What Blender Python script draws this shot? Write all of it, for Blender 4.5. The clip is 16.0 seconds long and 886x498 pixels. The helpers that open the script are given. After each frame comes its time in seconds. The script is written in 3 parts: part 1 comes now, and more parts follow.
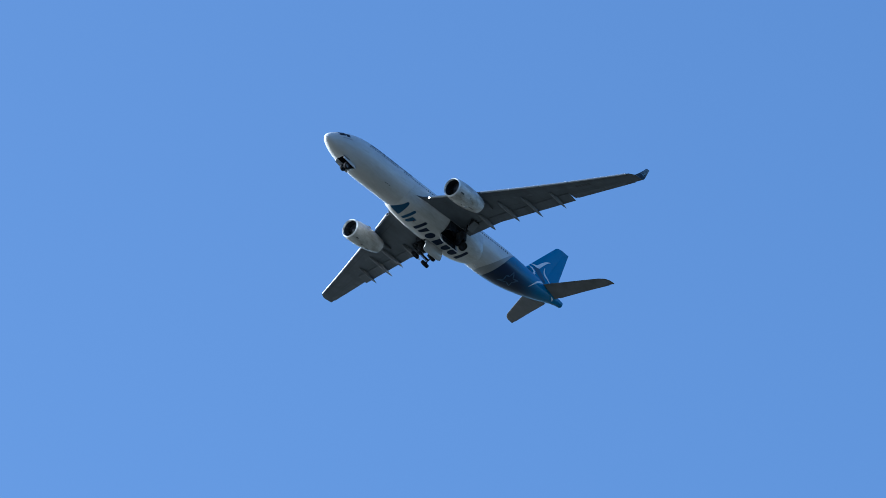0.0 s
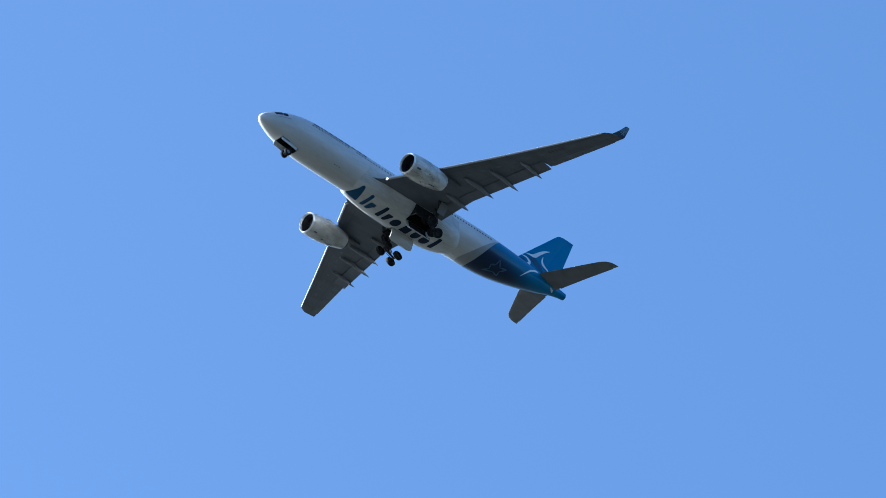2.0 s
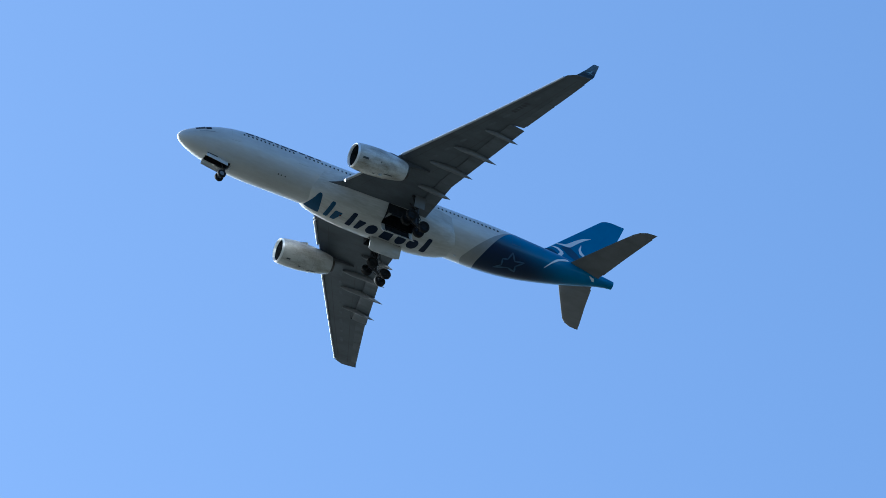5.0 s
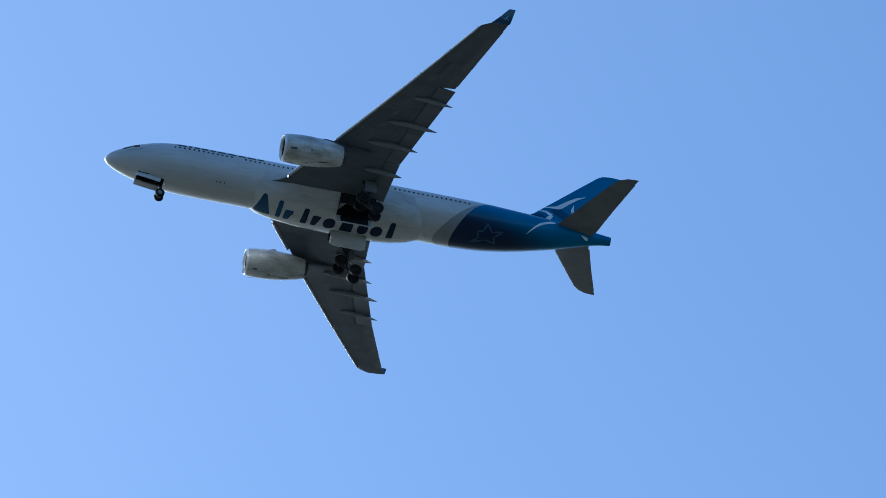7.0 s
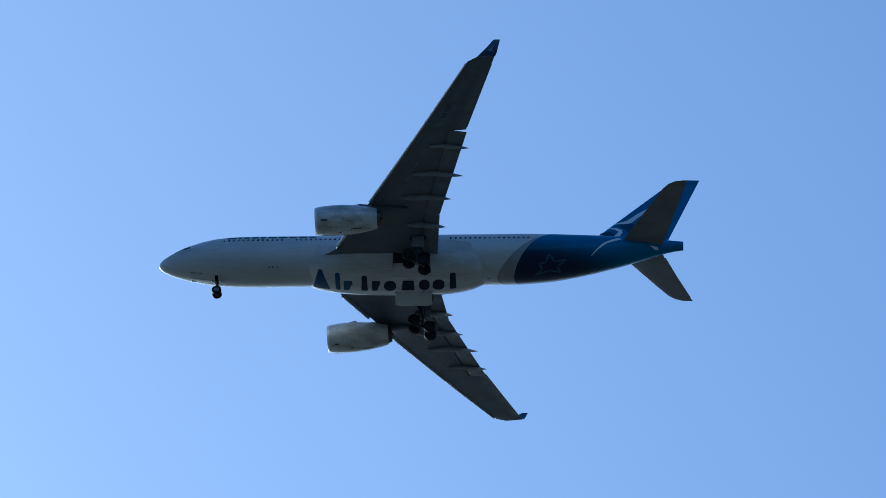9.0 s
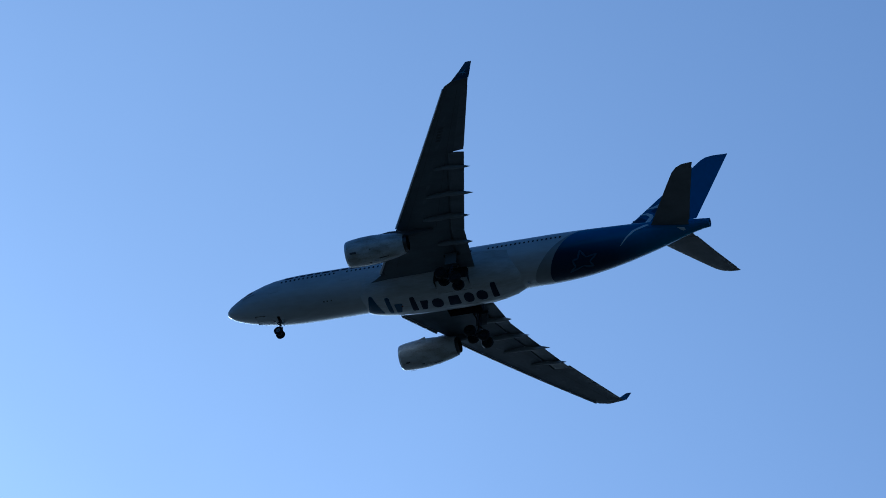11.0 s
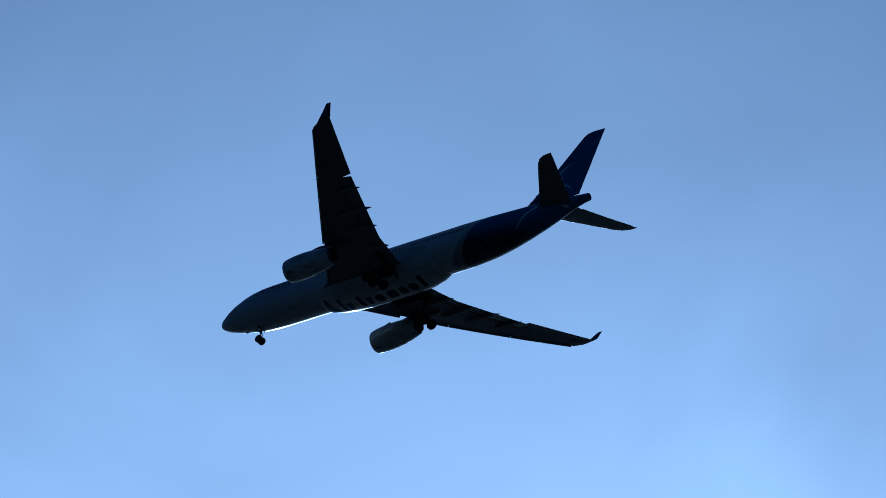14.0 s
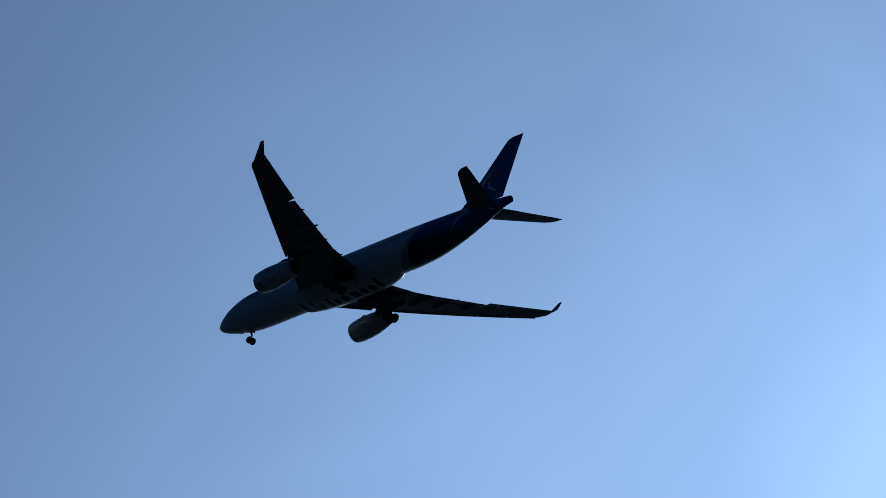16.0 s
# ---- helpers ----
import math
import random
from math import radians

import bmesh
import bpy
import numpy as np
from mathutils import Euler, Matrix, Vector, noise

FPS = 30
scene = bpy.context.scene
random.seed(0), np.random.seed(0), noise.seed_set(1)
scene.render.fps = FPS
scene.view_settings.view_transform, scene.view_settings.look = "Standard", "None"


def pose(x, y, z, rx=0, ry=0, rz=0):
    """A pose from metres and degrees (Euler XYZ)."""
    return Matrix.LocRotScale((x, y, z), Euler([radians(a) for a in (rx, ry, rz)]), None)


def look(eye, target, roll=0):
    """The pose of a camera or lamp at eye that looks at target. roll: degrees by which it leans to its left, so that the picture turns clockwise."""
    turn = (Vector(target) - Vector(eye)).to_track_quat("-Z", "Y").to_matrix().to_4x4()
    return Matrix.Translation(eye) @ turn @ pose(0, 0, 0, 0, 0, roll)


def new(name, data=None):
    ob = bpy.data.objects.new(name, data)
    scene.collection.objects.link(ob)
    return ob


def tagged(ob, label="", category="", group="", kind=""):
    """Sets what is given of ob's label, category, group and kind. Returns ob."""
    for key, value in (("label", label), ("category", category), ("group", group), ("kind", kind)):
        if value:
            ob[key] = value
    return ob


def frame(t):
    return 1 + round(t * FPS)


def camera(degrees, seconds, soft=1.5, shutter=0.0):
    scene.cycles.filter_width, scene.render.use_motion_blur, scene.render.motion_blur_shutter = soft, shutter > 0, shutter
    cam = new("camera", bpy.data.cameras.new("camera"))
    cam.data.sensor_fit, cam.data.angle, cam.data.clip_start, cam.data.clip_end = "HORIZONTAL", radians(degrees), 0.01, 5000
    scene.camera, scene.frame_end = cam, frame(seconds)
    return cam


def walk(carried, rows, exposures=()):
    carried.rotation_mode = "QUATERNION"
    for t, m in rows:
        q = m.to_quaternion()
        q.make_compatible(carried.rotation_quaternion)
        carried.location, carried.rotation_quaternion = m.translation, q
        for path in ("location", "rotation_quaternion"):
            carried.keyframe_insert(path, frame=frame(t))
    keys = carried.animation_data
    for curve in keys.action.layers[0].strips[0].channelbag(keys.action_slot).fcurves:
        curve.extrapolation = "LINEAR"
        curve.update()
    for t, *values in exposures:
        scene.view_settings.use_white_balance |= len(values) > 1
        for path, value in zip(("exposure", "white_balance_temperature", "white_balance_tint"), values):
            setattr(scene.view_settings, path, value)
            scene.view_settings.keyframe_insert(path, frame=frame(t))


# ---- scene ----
# ---- camera ----
cam = camera(7.989, 16.0, 0.8)
walk(cam, [
    (0.0, pose(0, 0, 1.65, 122.504, -0.764, 127.317)),
    (0.5, pose(0, 0, 1.65, 123.202, -0.448, 129.189)),
    (1.0, pose(0, 0, 1.65, 123.977, -0.270, 130.916)),
    (1.5, pose(0, 0, 1.65, 124.880, -0.185, 132.735)),
    (2.0, pose(0, 0, 1.65, 125.837, -0.117, 134.784)),
    (2.5, pose(0, 0, 1.65, 126.794, -0.230, 136.957)),
    (3.0, pose(0, 0, 1.65, 127.725, -0.346, 139.342)),
    (3.5, pose(0, 0, 1.65, 128.610, -0.273, 142.038)),
    (4.0, pose(0, 0, 1.65, 129.447, -0.025, 145.054)),
    (4.5, pose(0, 0, 1.65, 130.238, 0.285, 148.306)),
    (5.0, pose(0, 0, 1.65, 130.977, 0.550, 151.703)),
    (5.5, pose(0, 0, 1.65, 131.660, 0.666, 155.139)),
    (6.0, pose(0, 0, 1.65, 132.277, 0.687, 158.466)),
    (6.5, pose(0, 0, 1.65, 132.668, 0.542, 162.089)),
    (7.0, pose(0, 0, 1.65, 132.960, 0.351, 166.156)),
    (7.5, pose(0, 0, 1.65, 133.292, 0.217, 170.697)),
    (8.0, pose(0, 0, 1.65, 133.538, 0.135, 175.264)),
    (8.5, pose(0, 0, 1.65, 133.482, -0.006, 179.289)),
    (9.0, pose(0, 0, 1.65, 133.277, -0.032, -176.602)),
    (9.5, pose(0, 0, 1.65, 132.866, -0.220, -172.556)),
    (10.0, pose(0, 0, 1.65, 132.303, -0.658, -168.709)),
    (10.5, pose(0, 0, 1.65, 131.603, -1.194, -165.066)),
    (11.0, pose(0, 0, 1.65, 130.786, -1.678, -161.632)),
    (11.5, pose(0, 0, 1.65, 129.871, -1.959, -158.413)),
    (12.0, pose(0, 0, 1.65, 128.905, -2.206, -155.758)),
    (12.5, pose(0, 0, 1.65, 127.744, -2.584, -153.045)),
    (13.0, pose(0, 0, 1.65, 126.483, -3.174, -150.192)),
    (13.5, pose(0, 0, 1.65, 125.323, -3.310, -147.334)),
    (14.0, pose(0, 0, 1.65, 124.343, -2.867, -144.736)),
    (14.5, pose(0, 0, 1.65, 123.302, -2.111, -142.177)),
    (15.0, pose(0, 0, 1.65, 122.090, -1.836, -139.740)),
    (15.5, pose(0, 0, 1.65, 120.868, -2.096, -137.725)),
    (16.0, pose(0, 0, 1.65, 119.802, -2.050, -135.935)),
], [(0.0, 1.50, 5060, 4), (3.0, 1.74, 5190, 3), (5.5, 1.60, 5270, 1), (7.0, 1.27, 5000, 0), (9.0, 0.60, 4540, -1), (11.5, -0.99, 3860, 1), (12.5, -1.66, 3700, 0), (14.0, -2.52, 3710, 1), (14.8, -2.80, 3790, 2), (15.5, -2.98, 3890, 3), (16.0, -2.89, 3850, 2)])

# ---- daylight ----
SUN = Vector((0.5381, -0.7364, 0.410)).normalized()
world = bpy.data.worlds.new("sky")
scene.world = world
world.use_nodes = True
wn = world.node_tree.nodes
sky = wn.new("ShaderNodeTexSky")
sky.sky_type = 'NISHITA'
sky.sun_disc = False
sky.sun_elevation = math.asin(SUN.z)
sky.sun_rotation = math.atan2(SUN.x, SUN.y)
sky.altitude = 50
sky.air_density, sky.dust_density, sky.ozone_density = 1.0, 3.6, 4.5
wn["Background"].inputs["Strength"].default_value = 0.08

def sun_aureole():
    """Adds a bright glow round the sun to the sky colour, a little uneven."""
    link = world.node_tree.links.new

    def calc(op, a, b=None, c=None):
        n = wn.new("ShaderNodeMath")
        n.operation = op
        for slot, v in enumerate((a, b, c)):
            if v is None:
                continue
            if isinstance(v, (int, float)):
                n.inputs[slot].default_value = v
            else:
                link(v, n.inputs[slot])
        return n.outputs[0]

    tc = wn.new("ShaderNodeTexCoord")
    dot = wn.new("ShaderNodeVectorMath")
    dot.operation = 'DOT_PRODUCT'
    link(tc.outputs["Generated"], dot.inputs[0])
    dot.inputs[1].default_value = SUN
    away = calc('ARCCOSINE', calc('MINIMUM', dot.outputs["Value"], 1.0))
    glow = calc('POWER', math.e, calc('MULTIPLY', away, -1.0 / radians(AUREOLE_REACH)))
    mottle = wn.new("ShaderNodeTexNoise")
    mottle.inputs["Scale"].default_value = 14
    mottle.inputs["Detail"].default_value = 3
    mottle.inputs["Distortion"].default_value = 0.6
    link(tc.outputs["Generated"], mottle.inputs["Vector"])
    uneven = calc('MULTIPLY_ADD', mottle.outputs["Fac"], 2.4, -0.2)
    share = calc('MULTIPLY', calc('MULTIPLY', glow, uneven), AUREOLE)
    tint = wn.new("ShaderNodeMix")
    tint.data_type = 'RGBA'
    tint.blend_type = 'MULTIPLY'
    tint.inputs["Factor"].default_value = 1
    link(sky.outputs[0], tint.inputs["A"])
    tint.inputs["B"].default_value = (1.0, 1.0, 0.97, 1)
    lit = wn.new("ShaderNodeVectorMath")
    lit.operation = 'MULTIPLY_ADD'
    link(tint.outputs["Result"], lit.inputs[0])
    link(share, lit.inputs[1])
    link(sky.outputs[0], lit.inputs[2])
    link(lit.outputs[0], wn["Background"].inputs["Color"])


AUREOLE, AUREOLE_REACH = 2.0, 5.0
sun_aureole()
sun = new("sun", bpy.data.lights.new("sun", 'SUN'))
sun.data.energy = 5.0
sun.data.angle = radians(0.53)
sun.data.color = (1.0, 0.93, 0.84)
sun.matrix_world = look((0, 0, 900), Vector((0, 0, 900)) - SUN * 10)


# ---- materials ----
def mat(name, colour, rough=0.4, metal=0.0, coat=0.0, vary=0.12, size=1.2, streak=1.0, bump=0.0, dark=None, emit=None, gloss=0.085, spec=0.5):
    """Painted or bare surface: broad staining, fine grain, both drawn out along the airflow by streak."""
    m = bpy.data.materials.new(name)
    m.use_nodes = True
    nt = m.node_tree
    b = nt.nodes["Principled BSDF"]
    b.inputs["Metallic"].default_value = metal
    b.inputs["Coat Weight"].default_value = coat
    b.inputs["Specular IOR Level"].default_value = spec
    b.inputs["Coat Roughness"].default_value = gloss
    tc = nt.nodes.new("ShaderNodeTexCoord")
    mp = nt.nodes.new("ShaderNodeMapping")
    mp.inputs["Scale"].default_value = (1.0 / streak, 1, 1)
    nt.links.new(tc.outputs["Object"], mp.inputs["Vector"])
    broad = nt.nodes.new("ShaderNodeTexNoise")
    broad.inputs["Scale"].default_value = 1.0 / size
    broad.inputs["Detail"].default_value = 5
    fine = nt.nodes.new("ShaderNodeTexNoise")
    fine.inputs["Scale"].default_value = 9.0 / size
    fine.inputs["Detail"].default_value = 3
    for n in (broad, fine):
        nt.links.new(mp.outputs[0], n.inputs["Vector"])
    mul = nt.nodes.new("ShaderNodeMath")
    mul.operation = 'MULTIPLY_ADD'
    nt.links.new(fine.outputs["Fac"], mul.inputs[0])
    mul.inputs[1].default_value = 0.35
    nt.links.new(broad.outputs["Fac"], mul.inputs[2])
    ramp = nt.nodes.new("ShaderNodeValToRGB")
    lo = dark or tuple(c * (1 - vary * 2.2) for c in colour)
    ramp.color_ramp.elements[0].position = 0.45
    ramp.color_ramp.elements[0].color = (*lo, 1)
    ramp.color_ramp.elements[1].position = 0.78
    ramp.color_ramp.elements[1].color = (*colour, 1)
    nt.links.new(mul.outputs[0], ramp.inputs["Fac"])
    nt.links.new(ramp.outputs[0], b.inputs["Base Color"])
    rr = nt.nodes.new("ShaderNodeMapRange")
    rr.inputs["To Min"].default_value = min(1, rough * 1.25)
    rr.inputs["To Max"].default_value = rough * 0.85
    nt.links.new(broad.outputs["Fac"], rr.inputs["Value"])
    nt.links.new(rr.outputs[0], b.inputs["Roughness"])
    if bump:
        bp = nt.nodes.new("ShaderNodeBump")
        bp.inputs["Strength"].default_value = bump
        bp.inputs["Distance"].default_value = 0.02
        nt.links.new(fine.outputs["Fac"], bp.inputs["Height"])
        nt.links.new(bp.outputs[0], b.inputs["Normal"])
    if emit:
        b.inputs["Emission Color"].default_value = (*emit[0], 1)
        b.inputs["Emission Strength"].default_value = emit[1]
    return m


WHITE = mat("white_paint", (0.57, 0.57, 0.565), 0.34, coat=0.5, spec=0.3, vary=0.06, size=2.6, streak=4, dark=(0.45, 0.44, 0.42))
BELLY = mat("belly_paint", (0.57, 0.565, 0.55), 0.38, coat=0.6, spec=0.3, vary=0.09, size=1.8, streak=5, dark=(0.36, 0.345, 0.31))
NACELLE = mat("nacelle_paint", (0.60, 0.59, 0.565), 0.36, coat=0.8, vary=0.2, size=0.8, streak=2.5, dark=(0.27, 0.245, 0.20))
GREY = mat("wing_grey_paint", (0.108, 0.122, 0.140), 0.42, vary=0.12, size=1.5, streak=3, dark=(0.078, 0.088, 0.101))
LIGHTGREY = mat("fairing_grey_paint", (0.22, 0.226, 0.236), 0.42, vary=0.1, size=0.6, streak=4)
FLAPGREY = mat("flap_grey_paint", (0.135, 0.15, 0.17), 0.45, vary=0.14, size=0.8, streak=3)
TAILGREY = mat("tailplane_grey_paint", (0.155, 0.158, 0.165), 0.45, vary=0.1, size=1.2, streak=2)
BAND = mat("grey_band_paint", (0.27, 0.275, 0.28), 0.35, coat=0.2, vary=0.06, size=2)
STEEL = mat("bare_lip_metal", (0.82, 0.82, 0.83), 0.30, metal=0.35, vary=0.03, size=0.5)
SLAT = mat("bare_slat_metal", (0.50, 0.50, 0.52), 0.34, metal=0.6, vary=0.06, size=0.8)
EDGE = mat("bare_edge_metal", (0.62, 0.62, 0.64), 0.36, metal=0.85, vary=0.05, size=0.5)
NOZZLE = mat("heat_stained_metal", (0.11, 0.10, 0.095), 0.38, metal=0.8, vary=0.2, size=0.4)
DARK = mat("dark_cavity_metal", (0.020, 0.022, 0.026), 0.7, vary=0.3, size=0.4, spec=0.2)
FANMET = mat("fan_titanium", (0.10, 0.10, 0.11), 0.4, metal=0.7, vary=0.1, size=0.3)
GEARMET = mat("gear_grey_enamel", (0.030, 0.031, 0.035), 0.5, vary=0.15, size=0.3, spec=0.3)
RUBBER = mat("tyre_rubber", (0.014, 0.014, 0.015), 0.85, vary=0.2, size=0.2, bump=0.3, spec=0.2)
GLASS = mat("dark_window_glass", (0.010, 0.011, 0.014), 0.15, vary=0.05, spec=0.12)
NAVY = mat("navy_letter_paint", (0.006, 0.016, 0.045), 0.5, vary=0.1, spec=0.15)
TEAL = mat("blue_letter_paint", (0.012, 0.068, 0.15), 0.45, vary=0.1, spec=0.2)
LOGO = mat("white_logo_paint", (0.74, 0.76, 0.78), 0.32, coat=0.2, vary=0.04)
FAINT = mat("pale_blue_star_paint", (0.018, 0.075, 0.155), 0.35, coat=0.2, vary=0.05)
DEEP = mat("deep_blue_paint", (0.003, 0.060, 0.135), 0.35, coat=0.2, vary=0.05, spec=0.2)
WINGDARK = mat("dark_grey_mark_and_shade", (0.075, 0.082, 0.092), 0.45, vary=0.1)
PALE = mat("pale_emblem_paint", (0.16, 0.30, 0.42), 0.35, coat=0.2, vary=0.04)
SEAM = mat("panel_seam", (0.42, 0.42, 0.41), 0.6, vary=0.1)
LAMP = mat("landing_light", (0.9, 0.9, 0.85), 0.2, emit=((1.0, 0.97, 0.9), 9.0))
REDLENS = mat("red_beacon_glass", (0.10, 0.012, 0.016), 0.15, coat=0.5, vary=0.05)


def blue_paint():
    """Airline blue, fading to navy low and forward on the rear body, as the livery does."""
    m = mat("blue_livery_paint", (0.0, 0.155, 0.33), 0.3, coat=0.35, vary=0.05, size=2, spec=0.12)
    nt = m.node_tree
    b = nt.nodes["Principled BSDF"]
    ramp = b.inputs["Base Color"].links[0].from_node
    tc = nt.nodes.new("ShaderNodeTexCoord")
    sep = nt.nodes.new("ShaderNodeSeparateXYZ")
    nt.links.new(tc.outputs["Object"], sep.inputs[0])
    a = nt.nodes.new("ShaderNodeMath")
    a.operation = 'MULTIPLY_ADD'
    nt.links.new(sep.outputs["X"], a.inputs[0])
    a.inputs[1].default_value = -0.10
    nt.links.new(sep.outputs["Z"], a.inputs[2])
    mr = nt.nodes.new("ShaderNodeMapRange")
    mr.interpolation_type = 'SMOOTHSTEP'
    mr.inputs["From Min"].default_value = 2.2
    mr.inputs["From Max"].default_value = 5.0
    nt.links.new(a.outputs[0], mr.inputs["Value"])
    mix = nt.nodes.new("ShaderNodeMix")
    mix.data_type = 'RGBA'
    nt.links.new(mr.outputs[0], mix.inputs["Factor"])
    mix.inputs["A"].default_value = (0.003, 0.018, 0.055, 1)
    nt.links.new(ramp.outputs[0], mix.inputs["B"])
    nt.links.new(mix.outputs["Result"], b.inputs["Base Color"])
    return m


BLUE = blue_paint()


# ---- helpers of this scene ----
def part(name, bm, material, parent, label="", smooth=True):
    me = bpy.data.meshes.new(name)
    bmesh.ops.recalc_face_normals(bm, faces=bm.faces)
    bm.to_mesh(me)
    bm.free()
    me.materials.append(material)
    if smooth:
        me.polygons.foreach_set("use_smooth", [True] * len(me.polygons))
        me.set_sharp_from_angle(angle=radians(38))
    ob = new(name, me)
    ob.parent = parent
    if label:
        ob["label"] = label
    return ob


def interp(x, table):
    """Smooth reading of a short table of (x, value...)."""
    if x <= table[0][0]:
        return table[0][1:]
    for a, b in zip(table, table[1:]):
        if x <= b[0]:
            u = (x - a[0]) / (b[0] - a[0])
            return tuple(p + (q - p) * u for p, q in zip(a[1:], b[1:]))
    return table[-1][1:]


def loft(bm, rings, close=True, cap0=False, cap1=False):
    vs = [[bm.verts.new(p) for p in r] for r in rings]
    n = len(vs[0])
    for a, b in zip(vs, vs[1:]):
        for i in range(n if close else n - 1):
            j = (i + 1) % n
            bm.faces.new((a[i], a[j], b[j], b[i]))
    if cap0:
        bm.faces.new(vs[0][::-1])
    if cap1:
        bm.faces.new(vs[-1])
    return vs


def tube(bm, a, b, r0, r1=None, seg=14):
    """Capped round bar from a to b."""
    a, b = Vector(a), Vector(b)
    r1 = r0 if r1 is None else r1
    q = (b - a).to_track_quat('Z', 'Y')
    rings = []
    for c, r in ((a, r0), (b, r1)):
        rings.append([c + q @ Vector((r * math.cos(k * math.tau / seg), r * math.sin(k * math.tau / seg), 0)) for k in range(seg)])
    loft(bm, rings, cap0=True, cap1=True)


def spun(bm, profile, axis0, axis, seg=40):
    """Surface of revolution: profile of (along, radius) about the line from axis0 along axis."""
    axis0, axis = Vector(axis0), Vector(axis).normalized()
    q = axis.to_track_quat('Z', 'Y')
    rings = [[axis0 + axis * u + q @ Vector((r * math.cos(k * math.tau / seg), r * math.sin(k * math.tau / seg), 0)) for k in range(seg)] for u, r in profile]
    return loft(bm, rings)


def box(bm, lo, hi, turn=None, bevel=0.0):
    r = bmesh.ops.create_cube(bm, size=1)
    c = [(a + b) / 2 for a, b in zip(lo, hi)]
    s = [b - a for a, b in zip(lo, hi)]
    bmesh.ops.transform(bm, matrix=(turn or Matrix()) @ Matrix.LocRotScale(c, None, s), verts=r["verts"])
    if bevel:
        es = {e for v in r["verts"] for e in v.link_edges}
        bmesh.ops.bevel(bm, geom=list(es), offset=bevel, segments=2, affect='EDGES')


# ---- the setting ----
def ground():
    """Flat country out to the horizon, grass and dark earth."""
    bm = bmesh.new()
    n = 96
    radii = [0, 6, 20, 60, 160, 400, 900, 1800, 3000, 4800, 9000, 30000]
    rings = []
    for r in radii[1:]:
        rings.append([Vector((r * math.cos(k * math.tau / n), r * math.sin(k * math.tau / n),
                              0 if r < 10 else noise.noise(Vector((k * 0.9, r * 0.01, 3))) * min(1.2, r * 0.002))) for k in range(n)])
    vs = loft(bm, rings)
    bm.faces.new(vs[0])
    m = mat("grass_and_dark_earth", (0.029, 0.031, 0.024), 0.9, vary=0.2, size=9, bump=0.6, dark=(0.019, 0.021, 0.015))
    ob = part("ground", bm, m, None, smooth=False)
    tagged(ob, "flat grass and dark earth reaching the horizon", "ground", kind="structure")


ground()

# ---- the airliner: nose towards +x, port side +y ----
plane = new("airliner")
tagged(plane, "white twin-engine airliner with blue tail, landing gear lowering, in flight", "airplane")

# station aft of the nose, radius, height of the centre
BODY = [(0.0, 0.03, -0.86), (0.10, 0.28, -0.86), (0.28, 0.50, -0.84), (0.6, 0.76, -0.81), (1.2, 1.10, -0.76), (2.0, 1.46, -0.68), (2.9, 1.80, -0.58), (3.9, 2.09, -0.50),
        (5.0, 2.36, -0.43), (6.2, 2.58, -0.39), (7.6, 2.73, -0.37), (9.2, 2.80, -0.36), (11.0, 2.82, -0.36), (38.0, 2.82, -0.36), (39.5, 2.82, -0.35), (41.5, 2.76, -0.30),
        (43.5, 2.65, -0.22), (46.0, 2.40, -0.02), (48.5, 2.08, 0.27), (51.0, 1.71, 0.60), (53.5, 1.26, 0.94), (55.5, 0.83, 1.23), (57.0, 0.60, 1.34), (57.9, 0.50, 1.36)]


def skin(s, a, lift=0.0):
    """Point of the body's skin: station s, angle a in degrees from the keel towards port."""
    r, zc = interp(s, BODY)
    r += lift
    return Vector((-s, r * math.sin(radians(a)), zc - r * math.cos(radians(a))))


def band_front(a):
    return 37.5 + 3.75 * (abs(a) / 95) ** 1.6


def blue_front(a):
    return 39.4 + 2.35 * (abs(a) / 95) ** 1.8


WELL = (26.2, 30.3)          # stations of the main gear bay
NOSEBAY = (3.7, 6.75)
COLS = [k * 5 for k in range(-36, 36)]


def wrapped(name, front, back, rows, material, parent, label="", hole=None):
    bm = bmesh.new()
    rings = []
    for u in rows:
        ring = []
        for a in COLS:
            f = front(a) if callable(front) else front
            b = back(a) if callable(back) else back
            ring.append(bm.verts.new(skin(f + (b - f) * u, a)))
        rings.append(ring)
    n = len(COLS)
    for p, q in zip(rings, rings[1:]):
        for i in range(n):
            j = (i + 1) % n
            vs = (p[i], p[j], q[j], q[i])
            c = sum((v.co for v in vs), Vector()) / 4
            if hole and hole(c):
                continue
            bm.faces.new(vs)
    return part(name, bm, material, parent, label)


def hole_body(c):
    s = -c.x
    if c.z < -1.9 and NOSEBAY[0] < s < NOSEBAY[1] and abs(c.y) < 0.72:
        return True
    return c.z < -1.2 and WELL[0] - 0.1 < s < WELL[1] + 0.1


STATIONS = [0, .1, .28, .6, 1.2, 2.0, 2.9, 3.7, 4.3, 5.0, 5.6, 6.2, 6.75, 7.6, 9.2, 11, 14, 17, 20, 23, 26.1, 27.5, 29, 30.4, 33, 35, 37.5]
body = wrapped("fuselage", 0, 37.5, [s / 37.5 for s in STATIONS], WHITE, plane, "white painted fuselage", hole_body)
wrapped("fuselage_rear", 37.5, band_front, [0, .34, .67, 1], WHITE, plane)
wrapped("livery_band", band_front, blue_front, [0, .5, 1], BAND, plane, "grey livery band")
tail = wrapped("tail_section", blue_front, 57.0, [k / 16 for k in range(17)], BLUE, plane, "blue rear body fading to navy")

